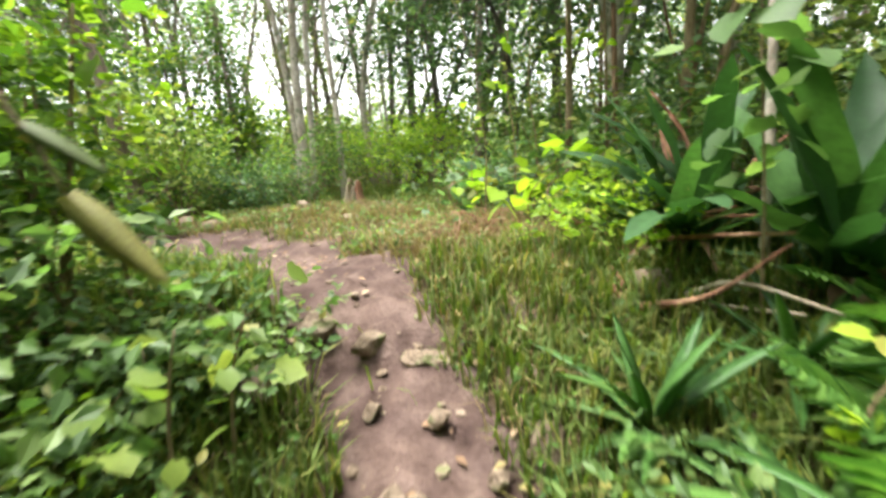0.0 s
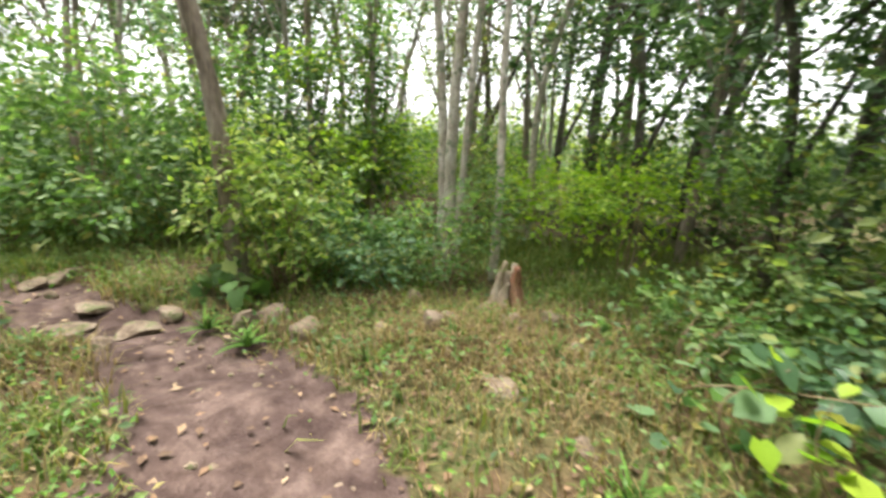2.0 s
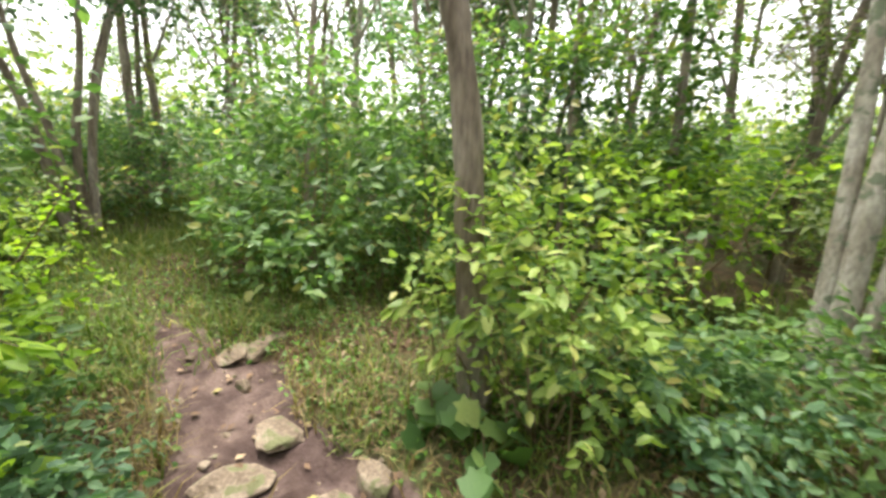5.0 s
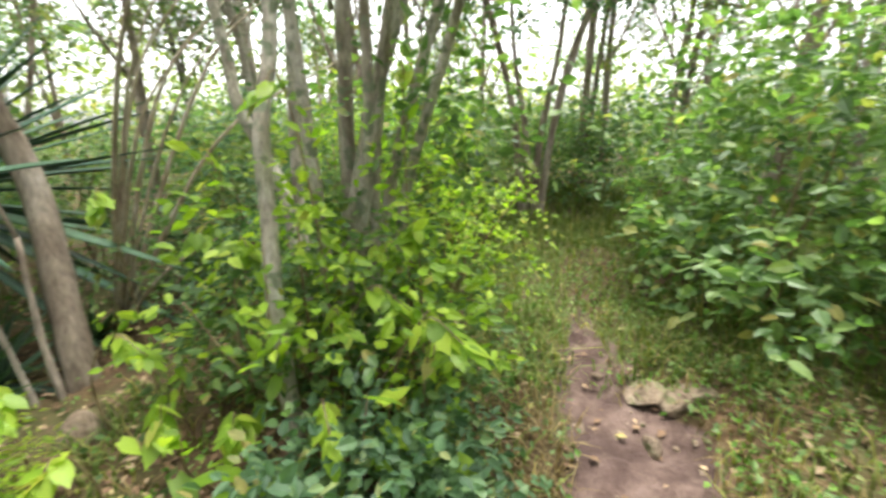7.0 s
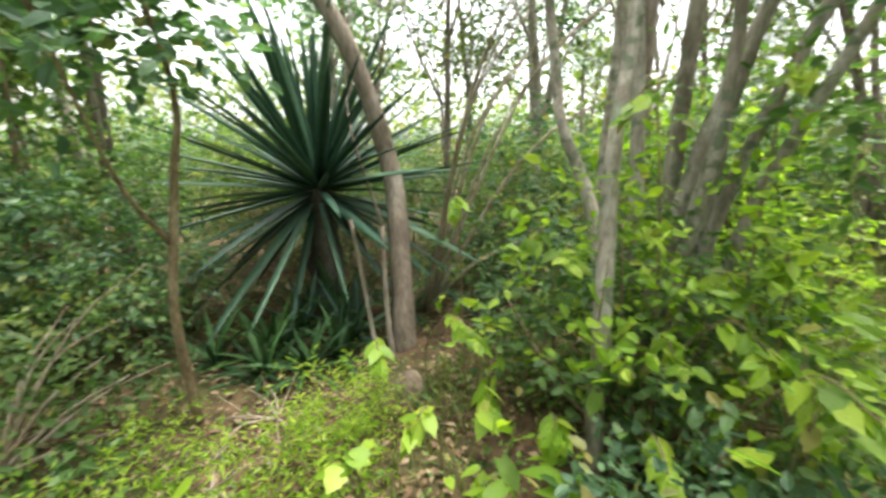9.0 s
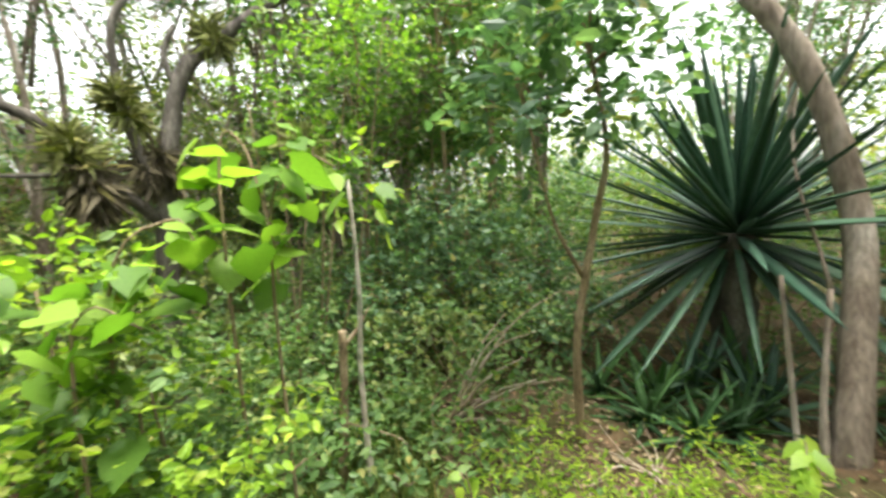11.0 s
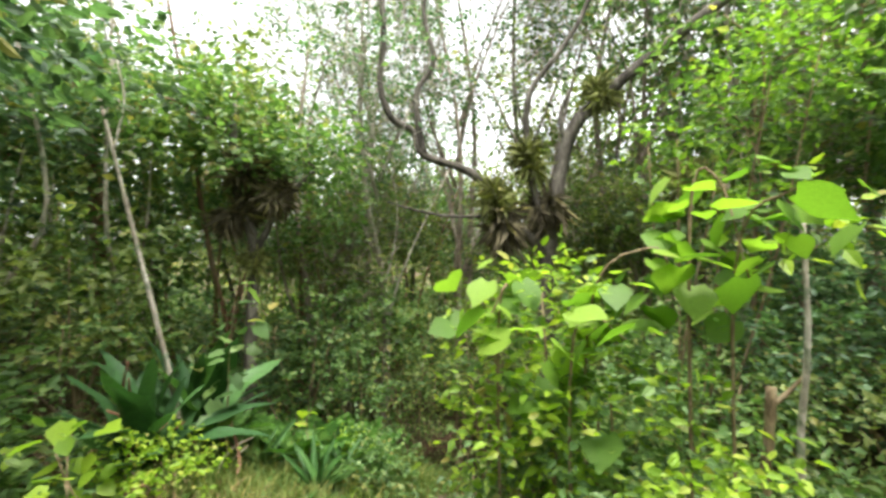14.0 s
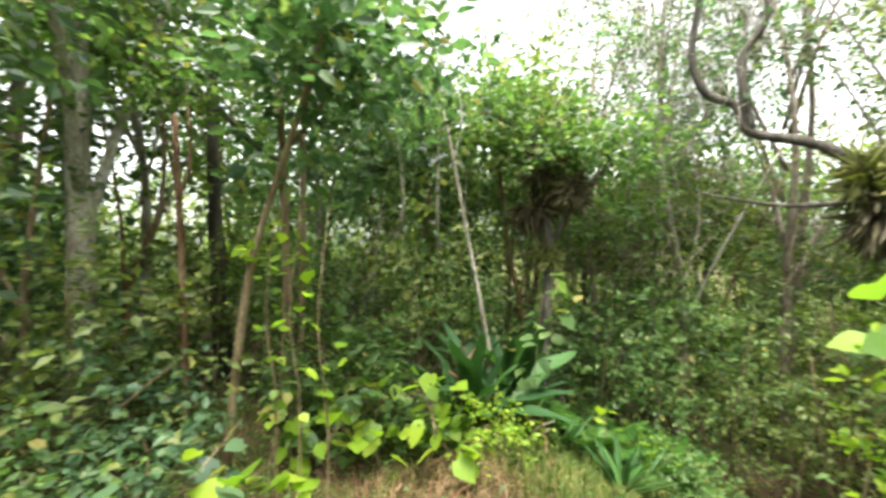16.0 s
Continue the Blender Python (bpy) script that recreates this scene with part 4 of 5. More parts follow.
for k, tip in enumerate([(-4.18, 3.13, 1.03), (-4.35, 2.9, 1.08), (-4.6, 2.87, 1.3), (-4.46, 1.51, 1.46), (-4.06, 2.26, 0.66), (-3.98, 2.69, 0.72), (-3.73, 1.82, 0.71), (-4.5, 1.92, 1.3), (-4.28, 1.77, 0.86), (-4.59, 2.12, 1.22),
                         (-4.64, 2.76, 1.16), (-4.06, 1.97, 0.66), (-4.02, 1.34, 0.72), (-4.75, 2.83, 1.99), (-4.37, 2.37, 1.89), (-4.25, 3.0, 0.92), (-4.4, 2.6, 0.95)]):
    g = np.random.default_rng(740 + k)
    spray_shoot(tip, (-0.2 + g.normal(0, 0.08), g.normal(-0.12, 0.14)), "arching shoot with two ranks of bright yellow-green leaves", SLIM_LIME, 13, 0.1, 740 + k, "lime-leaved shoots")
for k, (vx, vy, vz) in enumerate([(-3.97, 4.62, 0.8), (-3.75, 4.55, 0.95), (-3.2, 4.62, 1.35), (-3.3, 4.5, 1.0), (-3.0, 4.6, 1.15), (-2.95, 4.72, 0.75), (-3.55, 4.5, 0.7)]):
    spray_shoot((vx, vy, vz), (0.1, 0.25), "arching shoot with pale yellow-green leaves round a trunk", SLIM_YELLOW, 13, 0.09, 760 + k, "yellow-leaved shoots")
for k, (vx, vy) in enumerate([(-3.5, 4.55), (-3.28, 4.62), (-3.1, 4.48)]):
    g0 = ground_at(vx, vy)
    vine("broad_leaved_herb", vx, vy, "herb with large soft mid-green leaves at a trunk's foot", HEART_MID, [(vx, vy, g0), (vx, vy - 0.03, g0 + 0.15), (vx, vy - 0.06, g0 + 0.32)], 11, 0.15, 770 + k, 0.08, "broad-leaved herbs")
shrub("dark_herb", -4.1, 3.0, "low dark blue-green herb at the trail's edge", LEAF_BLUE, [((0, 0, 0.2), (0.35, 0.3, 0.25))], 170, 6, 0.055, 775, 5)
for k, (vx, vy) in enumerate([(-4.0, 0.2), (-4.15, 0.5), (-4.45, 0.42), (-5.3, 0.35), (-3.85, -0.2)]):
    rosette("small_sword_plant", vx, vy, "young dark green sword-leaved plant in shade", BROAD, 20, 0.5, 0.055, 0, 72, 780 + k, 0.02, 0.25, "young sword-leaved plants")
shrub("dark_herb", -3.95, 2.75, "low dark blue-green herb at the trail's edge", LEAF_BLUE, [((0, 0, 0.25), (0.4, 0.4, 0.28))], 190, 6, 0.06, 131, 5)
rosette("sword_leaved_plant", -5.08, -0.5, "huge sword-leaved plant on a rough dark trunk", AGAVE, 135, 1.72, 0.095, -42, 86, 140, 1.05, 0.06, "", "plant", 0.17)
for k, (vx, vy) in enumerate([(-4.55, -0.15), (-4.2, -0.05), (-4.75, 0.25), (-4.9, -0.1)]):
    rosette("small_sword_plant", vx, vy, "young dark green sword-leaved plant in shade", STRAP if k % 2 else AGAVE, 18, 0.62, 0.07, 5, 75, 145 + k, 0.03, 0.12, "young sword-leaved plants")
x, y = -4.82, 0.75
tree("leaning_trunk_tree", x, y, "leaning smooth brown trunk with a reddish peeling foot",
     [(rel(x, y, [(-4.8, 0.78, 0.15), (-4.95, 0.62, 0.8), (-5.15, 0.38, 1.6), (-4.98, 0.18, 2.5), (-4.75, 0.0, 3.0), (-4.5, -0.4, 3.6)]), 0.095, 0.06),
      (rel(x, y, [(-4.7, 0.75, 0.15), (-4.75, 0.65, 0.6), (-4.9, 0.5, 1.2)]), 0.025, 0.015), (rel(x, y, [(-4.6, 0.7, 0.15), (-4.62, 0.6, 0.6), (-4.6, 0.5, 1.3)]), 0.02, 0.012)],
     [((0.3, -1.2, 3.6), (0.8, 0.8, 0.4)), ((-0.6, -0.8, 3.4), (0.8, 0.8, 0.4))], LEAF_OLIVE, BARK, 130, 7, 0.07, 150, fill=0.5)
x, y = -9.8, 3.85
tree("multi_stem_tree", x, y, "clump of dark upright trunks beyond the grassy trail",
     [([(0.1 * math.cos(a), 0.15 * math.sin(a), -0.1), (0.2 * math.cos(a), 0.3 * math.sin(a), 1.3), (0.45 * math.cos(a), 0.62 * math.sin(a) + 0.1 * math.sin(3 * a), 2.5), (0.8 * math.cos(a), 1.3 * math.sin(a), 4.4)], 0.07, 0.025) for a in (0.3, 1.1, 1.9, 2.7, 3.5, 4.3, 5.2)],
     [((0, 0, 3.4), (1.3, 1.6, 0.6)), ((0.4, 1.3, 3.6), (1.2, 1.2, 0.7)), ((0, -1.4, 3.9), (1.2, 1.2, 0.6)), ((0.3, 0.3, 4.6), (1.3, 1.3, 0.6))], LEAF_DARK, BARK, 620, 8, 0.1, 151, shape=DIAMOND, fill=0.5)
x, y = -3.45, 0.46
tree("sapling", x, y, "slender tan sapling with a forked leafy top",
     [(rel(x, y, [(-3.47, 0.43, 0.25), (-3.44, 0.47, 1.0), (-3.55, 0.46, 1.65), (-3.6, 0.5, 2.1), (-3.5, 0.43, 2.75)]), 0.03, 0.012), (rel(x, y, [(-3.48, 0.46, 1.35), (-3.3, 0.5, 1.7), (-3.15, 0.55, 2.3)]), 0.014, 0.007)],
     [((-0.1, 0.05, 2.15), (0.35, 0.35, 0.3)), ((0.25, 0.1, 1.95), (0.3, 0.3, 0.3)), ((0, 0, 2.6), (0.5, 0.5, 0.35))], LEAF_BLUE, BARK_TAN, 210, 6, 0.095, 160, category="sapling")
x, y = -2.24, 0.66
tree("sapling", x, y, "thin pale sapling stem carrying big lime leaves",
     [(rel(x, y, [(-2.24, 0.66, 0.25), (-2.22, 0.65, 0.9), (-2.25, 0.67, 1.4), (-2.24, 0.68, 1.95)]), 0.02, 0.009)],
     [((0, 0, 1.75), (0.2, 0.2, 0.25))], LEAF_LIME, BARK_PALE, 8, 4, 0.1, 161, limbs=False, category="sapling")
x, y = -2.05, 0.55
tree("forked_snag", x, y, "short dead forked snag among leaves", [(rel(x, y, [(-2.05, 0.55, 0.2), (-2.1, 0.55, 0.8), (-2.12, 0.55, 1.15)]), 0.03, 0.022), (rel(x, y, [(-2.11, 0.55, 1.05), (-2.2, 0.5, 1.15), (-2.26, 0.48, 1.25)]), 0.015, 0.006)],
     [((0, 0, 0.5), (0.15, 0.15, 0.2))], LEAF_LIME, BARK_TAN, 5, 4, 0.08, 162, limbs=False, category="dead stem")
for k, (vx, vy) in enumerate([(-3.65, 1.42), (-3.85, 1.2), (-3.4, 1.3), (-3.05, 0.85)]):
    shrub("lime_herb", vx, vy, "low feathery bright green herb on leaf litter", LEAF_LIME, [((0, 0, 0.18), (0.3, 0.26, 0.17))], 120, 6, 0.045, 170 + k, 4, group="bright low herbs", stem_r=0.004, shape=LANCE)
for k, (vx, vy) in enumerate([(-3.2, 1.25), (-3.55, 1.7), (-2.75, 1.0), (-2.95, 1.25)]):
    g0 = ground_at(vx, vy)
    vine("broad_leaved_herb", vx, vy, "small herb with a few broad pale green leaves", HEART_LIME, [(vx, vy, g0), (vx, vy + 0.02, g0 + 0.15), (vx + 0.03, vy, g0 + 0.3)], 8, 0.085, 180 + k, 0.06, "broad-leaved herbs")

# ---- south: thicket round the standing place ----
shrub("thicket_shrub", -1.47, 1.4, "dense thicket shrub with fresh lime-green top leaves", LEAF_MID,
      [((0, 0, 0.6), (0.4, 0.42, 0.5)), ((-0.4, -0.05, 0.5), (0.4, 0.4, 0.42)), ((0.12, -0.2, 0.45), (0.3, 0.36, 0.36)), ((-0.05, -0.1, 1.1), (0.4, 0.4, 0.4))], 520, 7, 0.048, 190, 9)
shrub("thicket_shrub", -1.42, 1.44, "sprays of fresh lime-green leaves on a thicket", LEAF_LIME,
      [((0.05, 0.0, 1.4), (0.3, 0.28, 0.26)), ((0.12, 0.05, 1.05), (0.34, 0.32, 0.3)), ((-0.35, 0.0, 0.95), (0.34, 0.3, 0.28)), ((-0.1, 0.15, 0.7), (0.36, 0.25, 0.25))], 330, 6, 0.048, 191, 7, fill=0.85)
shrub("thicket_shrub", -1.9, 0.1, "dense dark green thicket under a thin sapling", LEAF_MID,
      [((0, 0, 0.5), (0.5, 0.35, 0.5)), ((0.6, 0.1, 0.55), (0.5, 0.4, 0.5)), ((0.3, -0.4, 0.8), (0.6, 0.5, 0.5))], 430, 7, 0.055, 192, 8)
shrub("thicket_shrub", -2.9, -0.95, "leafy mid-green thicket behind fallen twigs", LEAF_BLUE,
      [((0, 0, 0.55), (0.7, 0.45, 0.55)), ((0.7, 0.1, 0.7), (0.6, 0.45, 0.6)), ((-0.5, -0.3, 0.9), (0.6, 0.5, 0.6)), ((0.2, -0.3, 1.3), (0.6, 0.5, 0.4))], 620, 7, 0.06, 193, 8)
SOUTH_THICKET = [(-1.55, 0.0, 1.3, LEAF_OLIVE), (-1.0, -0.75, 1.6, LEAF_MID), (0.75, -0.75, 1.7, LEAF_OLIVE), (1.6, 0.1, 1.4, LEAF_MID), (1.9, -0.8, 1.9, LEAF_OLIVE), (2.75, 0.1, 1.7, LEAF_BLUE), (3.1, 1.3, 1.5, LEAF_MID),
                 (2.6, 2.3, 1.2, LEAF_MID), (3.4, 2.9, 1.6, LEAF_DARK), (-1.9, -1.1, 1.7, LEAF_MID), (-0.9, -1.9, 2.1, LEAF_OLIVE), (1.0, -1.9, 2.3, LEAF_OLIVE), (3.0, -1.4, 2.4, LEAF_OLIVE), (-2.4, -1.9, 2.1, LEAF_BLUE), (2.9, 3.9, 1.6, LEAF_MID), (0.2, -2.8, 2.6, LEAF_MID), (2.1, -2.6, 2.8, LEAF_OLIVE)]
WEST_THICKET = [(-3.9, -1.7, 1.7, LEAF_MID), (-5.4, -1.9, 1.8, LEAF_OLIVE), (-6.3, -0.6, 1.6, LEAF_MID), (-6.6, 0.7, 1.5, LEAF_OLIVE), (-5.9, 0.6, 0.9, LEAF_MID), (-6.7, 1.9, 1.5, LEAF_MID), (-6.2, 2.9, 1.1, LEAF_LIME), (-7.6, 2.9, 1.3, LEAF_OLIVE), (-5.7, 1.4, 0.8, LEAF_BLUE),
                (-3.3, -0.75, 0.9, LEAF_MID), (-2.75, -0.6, 0.8, LEAF_OLIVE), (-3.95, -0.95, 1.0, LEAF_BLUE), (-2.55, 0.5, 0.4, LEAF_MID), (-1.3, 0.75, 0.9, LEAF_MID), (-6.0, -1.3, 1.3, LEAF_MID), (0.45, -0.85, 2.5, LEAF_OLIVE), (-0.55, -1.1, 2.6, LEAF_OLIVE), (2.0, 0.5, 1.9, LEAF_MID), (1.3, -0.6, 2.2, LEAF_MID)]
for k, (vx, vy, hh, leaf) in enumerate(SOUTH_THICKET + WEST_THICKET):
    shrub("thicket_shrub", vx, vy, "dense small-leaved thicket shrub in the surrounding undergrowth", leaf, [((0, 0, 0.35 * hh), (0.6, 0.55, 0.35 * hh)), ((0.25, 0.2, 0.7 * hh), (0.5, 0.5, 0.3 * hh)), ((-0.3, -0.2, 0.65 * hh), (0.5, 0.45, 0.35 * hh))], 190, 7, 0.062, 400 + k, 6, group="thicket shrubs", shape=DIAMOND)
for k, pts in enumerate([[(-1.58, 1.43, 0.16), (-1.58, 1.43, 1.55), (-1.8, 1.41, 1.82), (-1.89, 1.41, 1.7)],
                         [(-2.04, 1.22, 0.2), (-2.04, 1.22, 1.73), (-2.2, 1.27, 2.0), (-2.31, 1.27, 1.97)],
                         [(-1.29, 1.63, 0.18), (-1.29, 1.63, 1.46), (-1.35, 1.65, 1.69), (-1.31, 1.71, 1.57)],
                         [(-1.57, 1.59, 0.2), (-1.57, 1.59, 1.33), (-1.63, 1.57, 1.58), (-1.75, 1.53, 1.5)],
                         [(-1.91, 1.29, 0.18), (-1.91, 1.29, 1.9), (-2.0, 1.28, 2.06), (-2.09, 1.32, 1.7)]]):
    vine("broad_leaved_vine", pts[0][0], pts[0][1], "climbing vine with big backlit heart-shaped leaves", HEART_FRESH, pts, 24, 0.13, 200 + k, 0.1, "climbing vines")
x, y = 0.1, -1.5
tree("crooked_tree", x, y, "old crooked dark-limbed tree hung with air plants",
     [(rel(x, y, [(0.15, -1.5, -0.4), (0.05, -1.5, 1.0), (-0.06, -1.5, 2.03), (-0.26, -1.6, 3.09), (-0.57, -1.74, 3.48), (-1.2, -1.9, 3.95), (-2.2, -2.15, 4.6)]), 0.12, 0.05),
      (rel(x, y, [(0.0, -1.45, 1.75), (0.28, -1.1, 2.25), (0.36, -1.0, 2.47), (0.62, -0.75, 2.72), (0.95, -0.45, 2.88), (1.05, -0.4, 3.15), (1.2, -0.2, 3.3), (1.28, -0.12, 3.7), (1.2, -0.12, 4.3), (1.35, -0.1, 5.4)]), 0.06, 0.03),
      (rel(x, y, [(0.95, -0.45, 2.88), (1.0, -0.42, 3.3), (1.0, -0.42, 3.6), (0.86, -0.55, 3.95), (0.95, -0.5, 4.5), (0.85, -0.5, 5.5)]), 0.045, 0.025),
      (rel(x, y, [(-0.02, -1.35, 2.1), (0.08, -1.25, 2.9), (0.03, -1.21, 3.53), (-0.25, -1.35, 3.95), (-0.52, -1.5, 4.45), (-0.8, -1.6, 5.4)]), 0.045, 0.022),
      (rel(x, y, [(0.36, -1.0, 2.2), (0.8, -0.75, 2.2), (1.2, -0.5, 2.3), (1.45, -0.35, 2.4)]), 0.025, 0.01),
      (rel(x, y, [(-0.26, -1.6, 2.95), (-0.2, -1.5, 3.3), (-0.3, -1.55, 3.6)]), 0.035, 0.02)],
     [((-0.1, -1.2, 2.9), (1.2, 0.6, 0.6)), ((0.2, -0.9, 3.4), (1.0, 0.7, 0.55)), ((-0.9, -0.9, 3.2), (0.8, 0.8, 0.5)), ((-0.2, -0.5, 2.3), (0.7, 0.6, 0.4)), ((0.6, -0.6, 2.9), (0.7, 0.6, 0.5))], LEAF_OLIVE, BARK_DARK, 800, 8, 0.06, 210, limbs=False, fill=0.5)


def air_plant(x, y, z, r, seed, mat=BROM, label="spiky yellow-green air plant clinging to a limb", down=False, count=90):
    """Tufts of thin arching leaves round a limb, each tuft a part."""
    rng = np.random.default_rng(seed)
    root = tagged(new("air_plant"), label, "air plant", "air plants on limbs")
    root.empty_display_size = 0.1
    root.matrix_basis = pose(x, y, z)
    for k in range(4):
        n = count
        c = rng.normal(0, 0.22 * r, 3) * (k > 0)
        d = unit(rng.standard_normal((n, 3)) + ([0, 0, -0.9] if down else [0, 0, 0.45]) + c / r)
        v, f = leaf_soup((LANCE[0] * [0.07, 1, 1.5], LANCE[1]), c + 0.03 * rng.standard_normal((n, 3)), d, [0, 0, 1.0] + 0.4 * rng.standard_normal((n, 3)), r * (1 if k == 0 else 0.75) * rng.uniform(0.55, 1.2, n))
        part("tuft", v, f, mat, root, shade=False)
    return root


air_plant(-0.57, -1.7, 3.5, 0.28, 1)
air_plant(0.37, -0.98, 2.36, 0.3, 2, count=110)
air_plant(0.3, -1.05, 2.1, 0.34, 3, BROM_DRY, "hanging brown mass of dead air-plant leaves", True, 160)
air_plant(0.05, -1.25, 2.75, 0.3, 4)
air_plant(-0.1, -1.45, 2.3, 0.35, 5, BROM_DRY, "hanging brown mass of dead air-plant leaves", True, 120)
air_plant(-1.55, -1.05, 2.35, 0.25, 6)
x, y = 2.32, 0.92
tree("air_plant_tree", x, y, "dark slim tree bearing shaggy clumps of air plants",
     [(rel(x, y, [(2.32, 0.9, -0.2), (2.28, 0.88, 1.0), (2.25, 0.85, 1.9), (2.4, 0.95, 2.5), (2.37, 1.0, 3.4)]), 0.075, 0.04), (rel(x, y, [(2.25, 0.85, 1.8), (2.0, 0.65, 2.35), (1.75, 0.4, 2.7)]), 0.04, 0.02)],
     [((0, 0.1, 3.1), (0.7, 0.7, 0.4)), ((-0.6, -0.5, 3.0), (0.6, 0.6, 0.35)), ((0.3, 0.6, 3.5), (0.8, 0.8, 0.45))], LEAF_MID, BARK_DARK, 420, 7, 0.09, 211, fill=0.55)
air_plant(2.38, 0.98, 2.25, 0.3, 7, BROM_DRY, "shaggy dark clump of old air plants on a trunk", True, 170)
air_plant(2.05, 0.7, 2.45, 0.26, 8, BROM_DRY, "shaggy dark clump of old air plants on a trunk", True, 150)
air_plant(2.3, 0.92, 2.7, 0.3, 9, BROM_DRY, "shaggy dark clump of old air plants on a trunk", False, 130)
air_plant(2.25, 0.86, 1.75, 0.2, 10)
x, y = 1.4, 1.8
tree("leaning_pole", x, y, "thin leaning pale pole-like stem", [(rel(x, y, [(1.4, 1.8, 0.0), (1.43, 1.9, 0.8), (1.5, 2.1, 1.9), (1.56, 2.3, 3.0)]), 0.026, 0.012)],
     [((0.1, 0.4, 2.9), (0.5, 0.5, 0.3))], LEAF_DARK, BARK_PALE, 40, 6, 0.09, 212, category="sapling")
x, y = 3.75, -0.62
tree("thin_tree", x, y, "slim reddish-barked tree deep in the thicket", [(rel(x, y, [(3.75, -0.62, -0.5), (3.72, -0.62, 0.6), (3.74, -0.65, 1.6)]), 0.06, 0.04), (rel(x, y, [(3.74, -0.65, 1.55), (3.6, -0.8, 2.1), (3.3, -1.0, 2.9)]), 0.03, 0.015), (rel(x, y, [(3.74, -0.65, 1.55), (4.0, -0.5, 2.2), (4.1, -0.4, 3.1)]), 0.03, 0.015)],
     [((0, 0, 3.4), (1.1, 1.1, 0.6))], LEAF_MID, BARK_RED, 160, 7, 0.08, 213)
x, y = 4.3, 1.7
tree("woodland_tree", x, y, "thick reddish-brown trunk deep in the thicket", [(rel(x, y, [(4.3, 1.7, -0.4), (4.25, 1.7, 1.2), (4.4, 1.75, 2.6), (4.5, 1.9, 4.0)]), 0.13, 0.07)],
     [((0, 0, 3.8), (1.3, 1.3, 0.7)), ((-0.8, 0.4, 3.2), (0.9, 0.9, 0.5))], LEAF_DARK, BARK_RED, 320, 7, 0.1, 214, shape=DIAMOND)
shrub("yellow_shrub", -1.5, -0.45, "tall wispy shrub with a yellow-green flowering top", LEAF_FRESH, [((-0.03, -0.02, 2.98), (0.3, 0.3, 0.16)), ((-0.72, -0.08, 3.39), (0.42, 0.42, 0.35)), ((-0.40, -0.07, 2.61), (0.3, 0.3, 0.25))], 170, 7, 0.06, 216, 6)
x, y = 0.9, 3.3
tree("overhanging_tree", x, y, "slim tree with large dark overhanging leaves", [(rel(x, y, [(1.15, 3.95, 0.2), (1.1, 3.8, 1.6), (0.95, 3.5, 2.6), (0.6, 3.3, 3.2)]), 0.035, 0.015)],
     [((-0.25, 0.05, 2.55), (0.55, 0.5, 0.3)), ((0.1, -0.2, 2.9), (0.7, 0.6, 0.35)), ((0.5, 0.2, 2.2), (0.4, 0.4, 0.3))], LEAF_BLUE, BARK_TAN, 150, 6, 0.12, 217)
FERN_LEAF = leaf_material("fern_leaf", (0.06, 0.15, 0.03), (0.11, 0.24, 0.045), (0.17, 0.31, 0.07), 0.45, 0.55, False)
for k, (vx, vy) in enumerate([(1.6, 0.9), (1.95, 1.25), (1.4, 0.6), (1.3, 0.95), (2.1, 0.6), (1.0, 0.55), (1.75, 1.5)]):
    fern(vx, vy, "feathery light green fern under trees", 11, 0.55, 790 + k, FERN_LEAF)
for k, (vx, vy) in enumerate([(0.55, 3.45), (0.3, 3.3), (0.75, 3.6)]):
    vine("thin_vine", vx, vy, "thin upright vine with scattered yellow-green heart leaves", HEART_LIME, [(vx, vy, 0.25), (vx + 0.03, vy, 0.9), (vx - 0.02, vy + 0.05, 1.4), (vx, vy, 2.0)], 12, 0.085, 805 + k, 0.07, "thin vines")

# ---- the wood all round, from a few grown kinds ----
PROTO_TREE, PROTO_SHRUB = [], []


def wood_spots(n, seed, near, far, gap, clear):
    """Places in the wood, apart from one another and clear of what stands in the open."""
    rng = np.random.default_rng(seed)
    out = []
    for _ in range(n * 60):
        a, r = rng.uniform(0, 2 * math.pi), math.sqrt(rng.uniform(near**2, far**2))
        x, y = -1.8 + r * math.cos(a), 2.9 + r * math.sin(a)
        if (x < -6 and rng.uniform() < 0.25) or clear(x, y) or any(math.hypot(x - u, y - v) < gap for u, v in out):
            continue
        out.append((x, y))
        if len(out) == n:
            break
    return out


def in_open(x, y):
    """The clearing, the trail and the gaps that stay free of shrubs."""
    if float(worn(x, y)) > 0 or (-9.5 < x < -3 and 2.9 < y < 5.0):
        return True
    if -6.8 < x < 1.2 and 1.0 < y < 6.6 + 0.6 * math.sin(3 * x):
        return True
    if -6.2 < x < -1.8 and -1.6 < y < 3.2:
        return True
    return -1.3 < x < 2.2 and -3.5 < y < 3.4


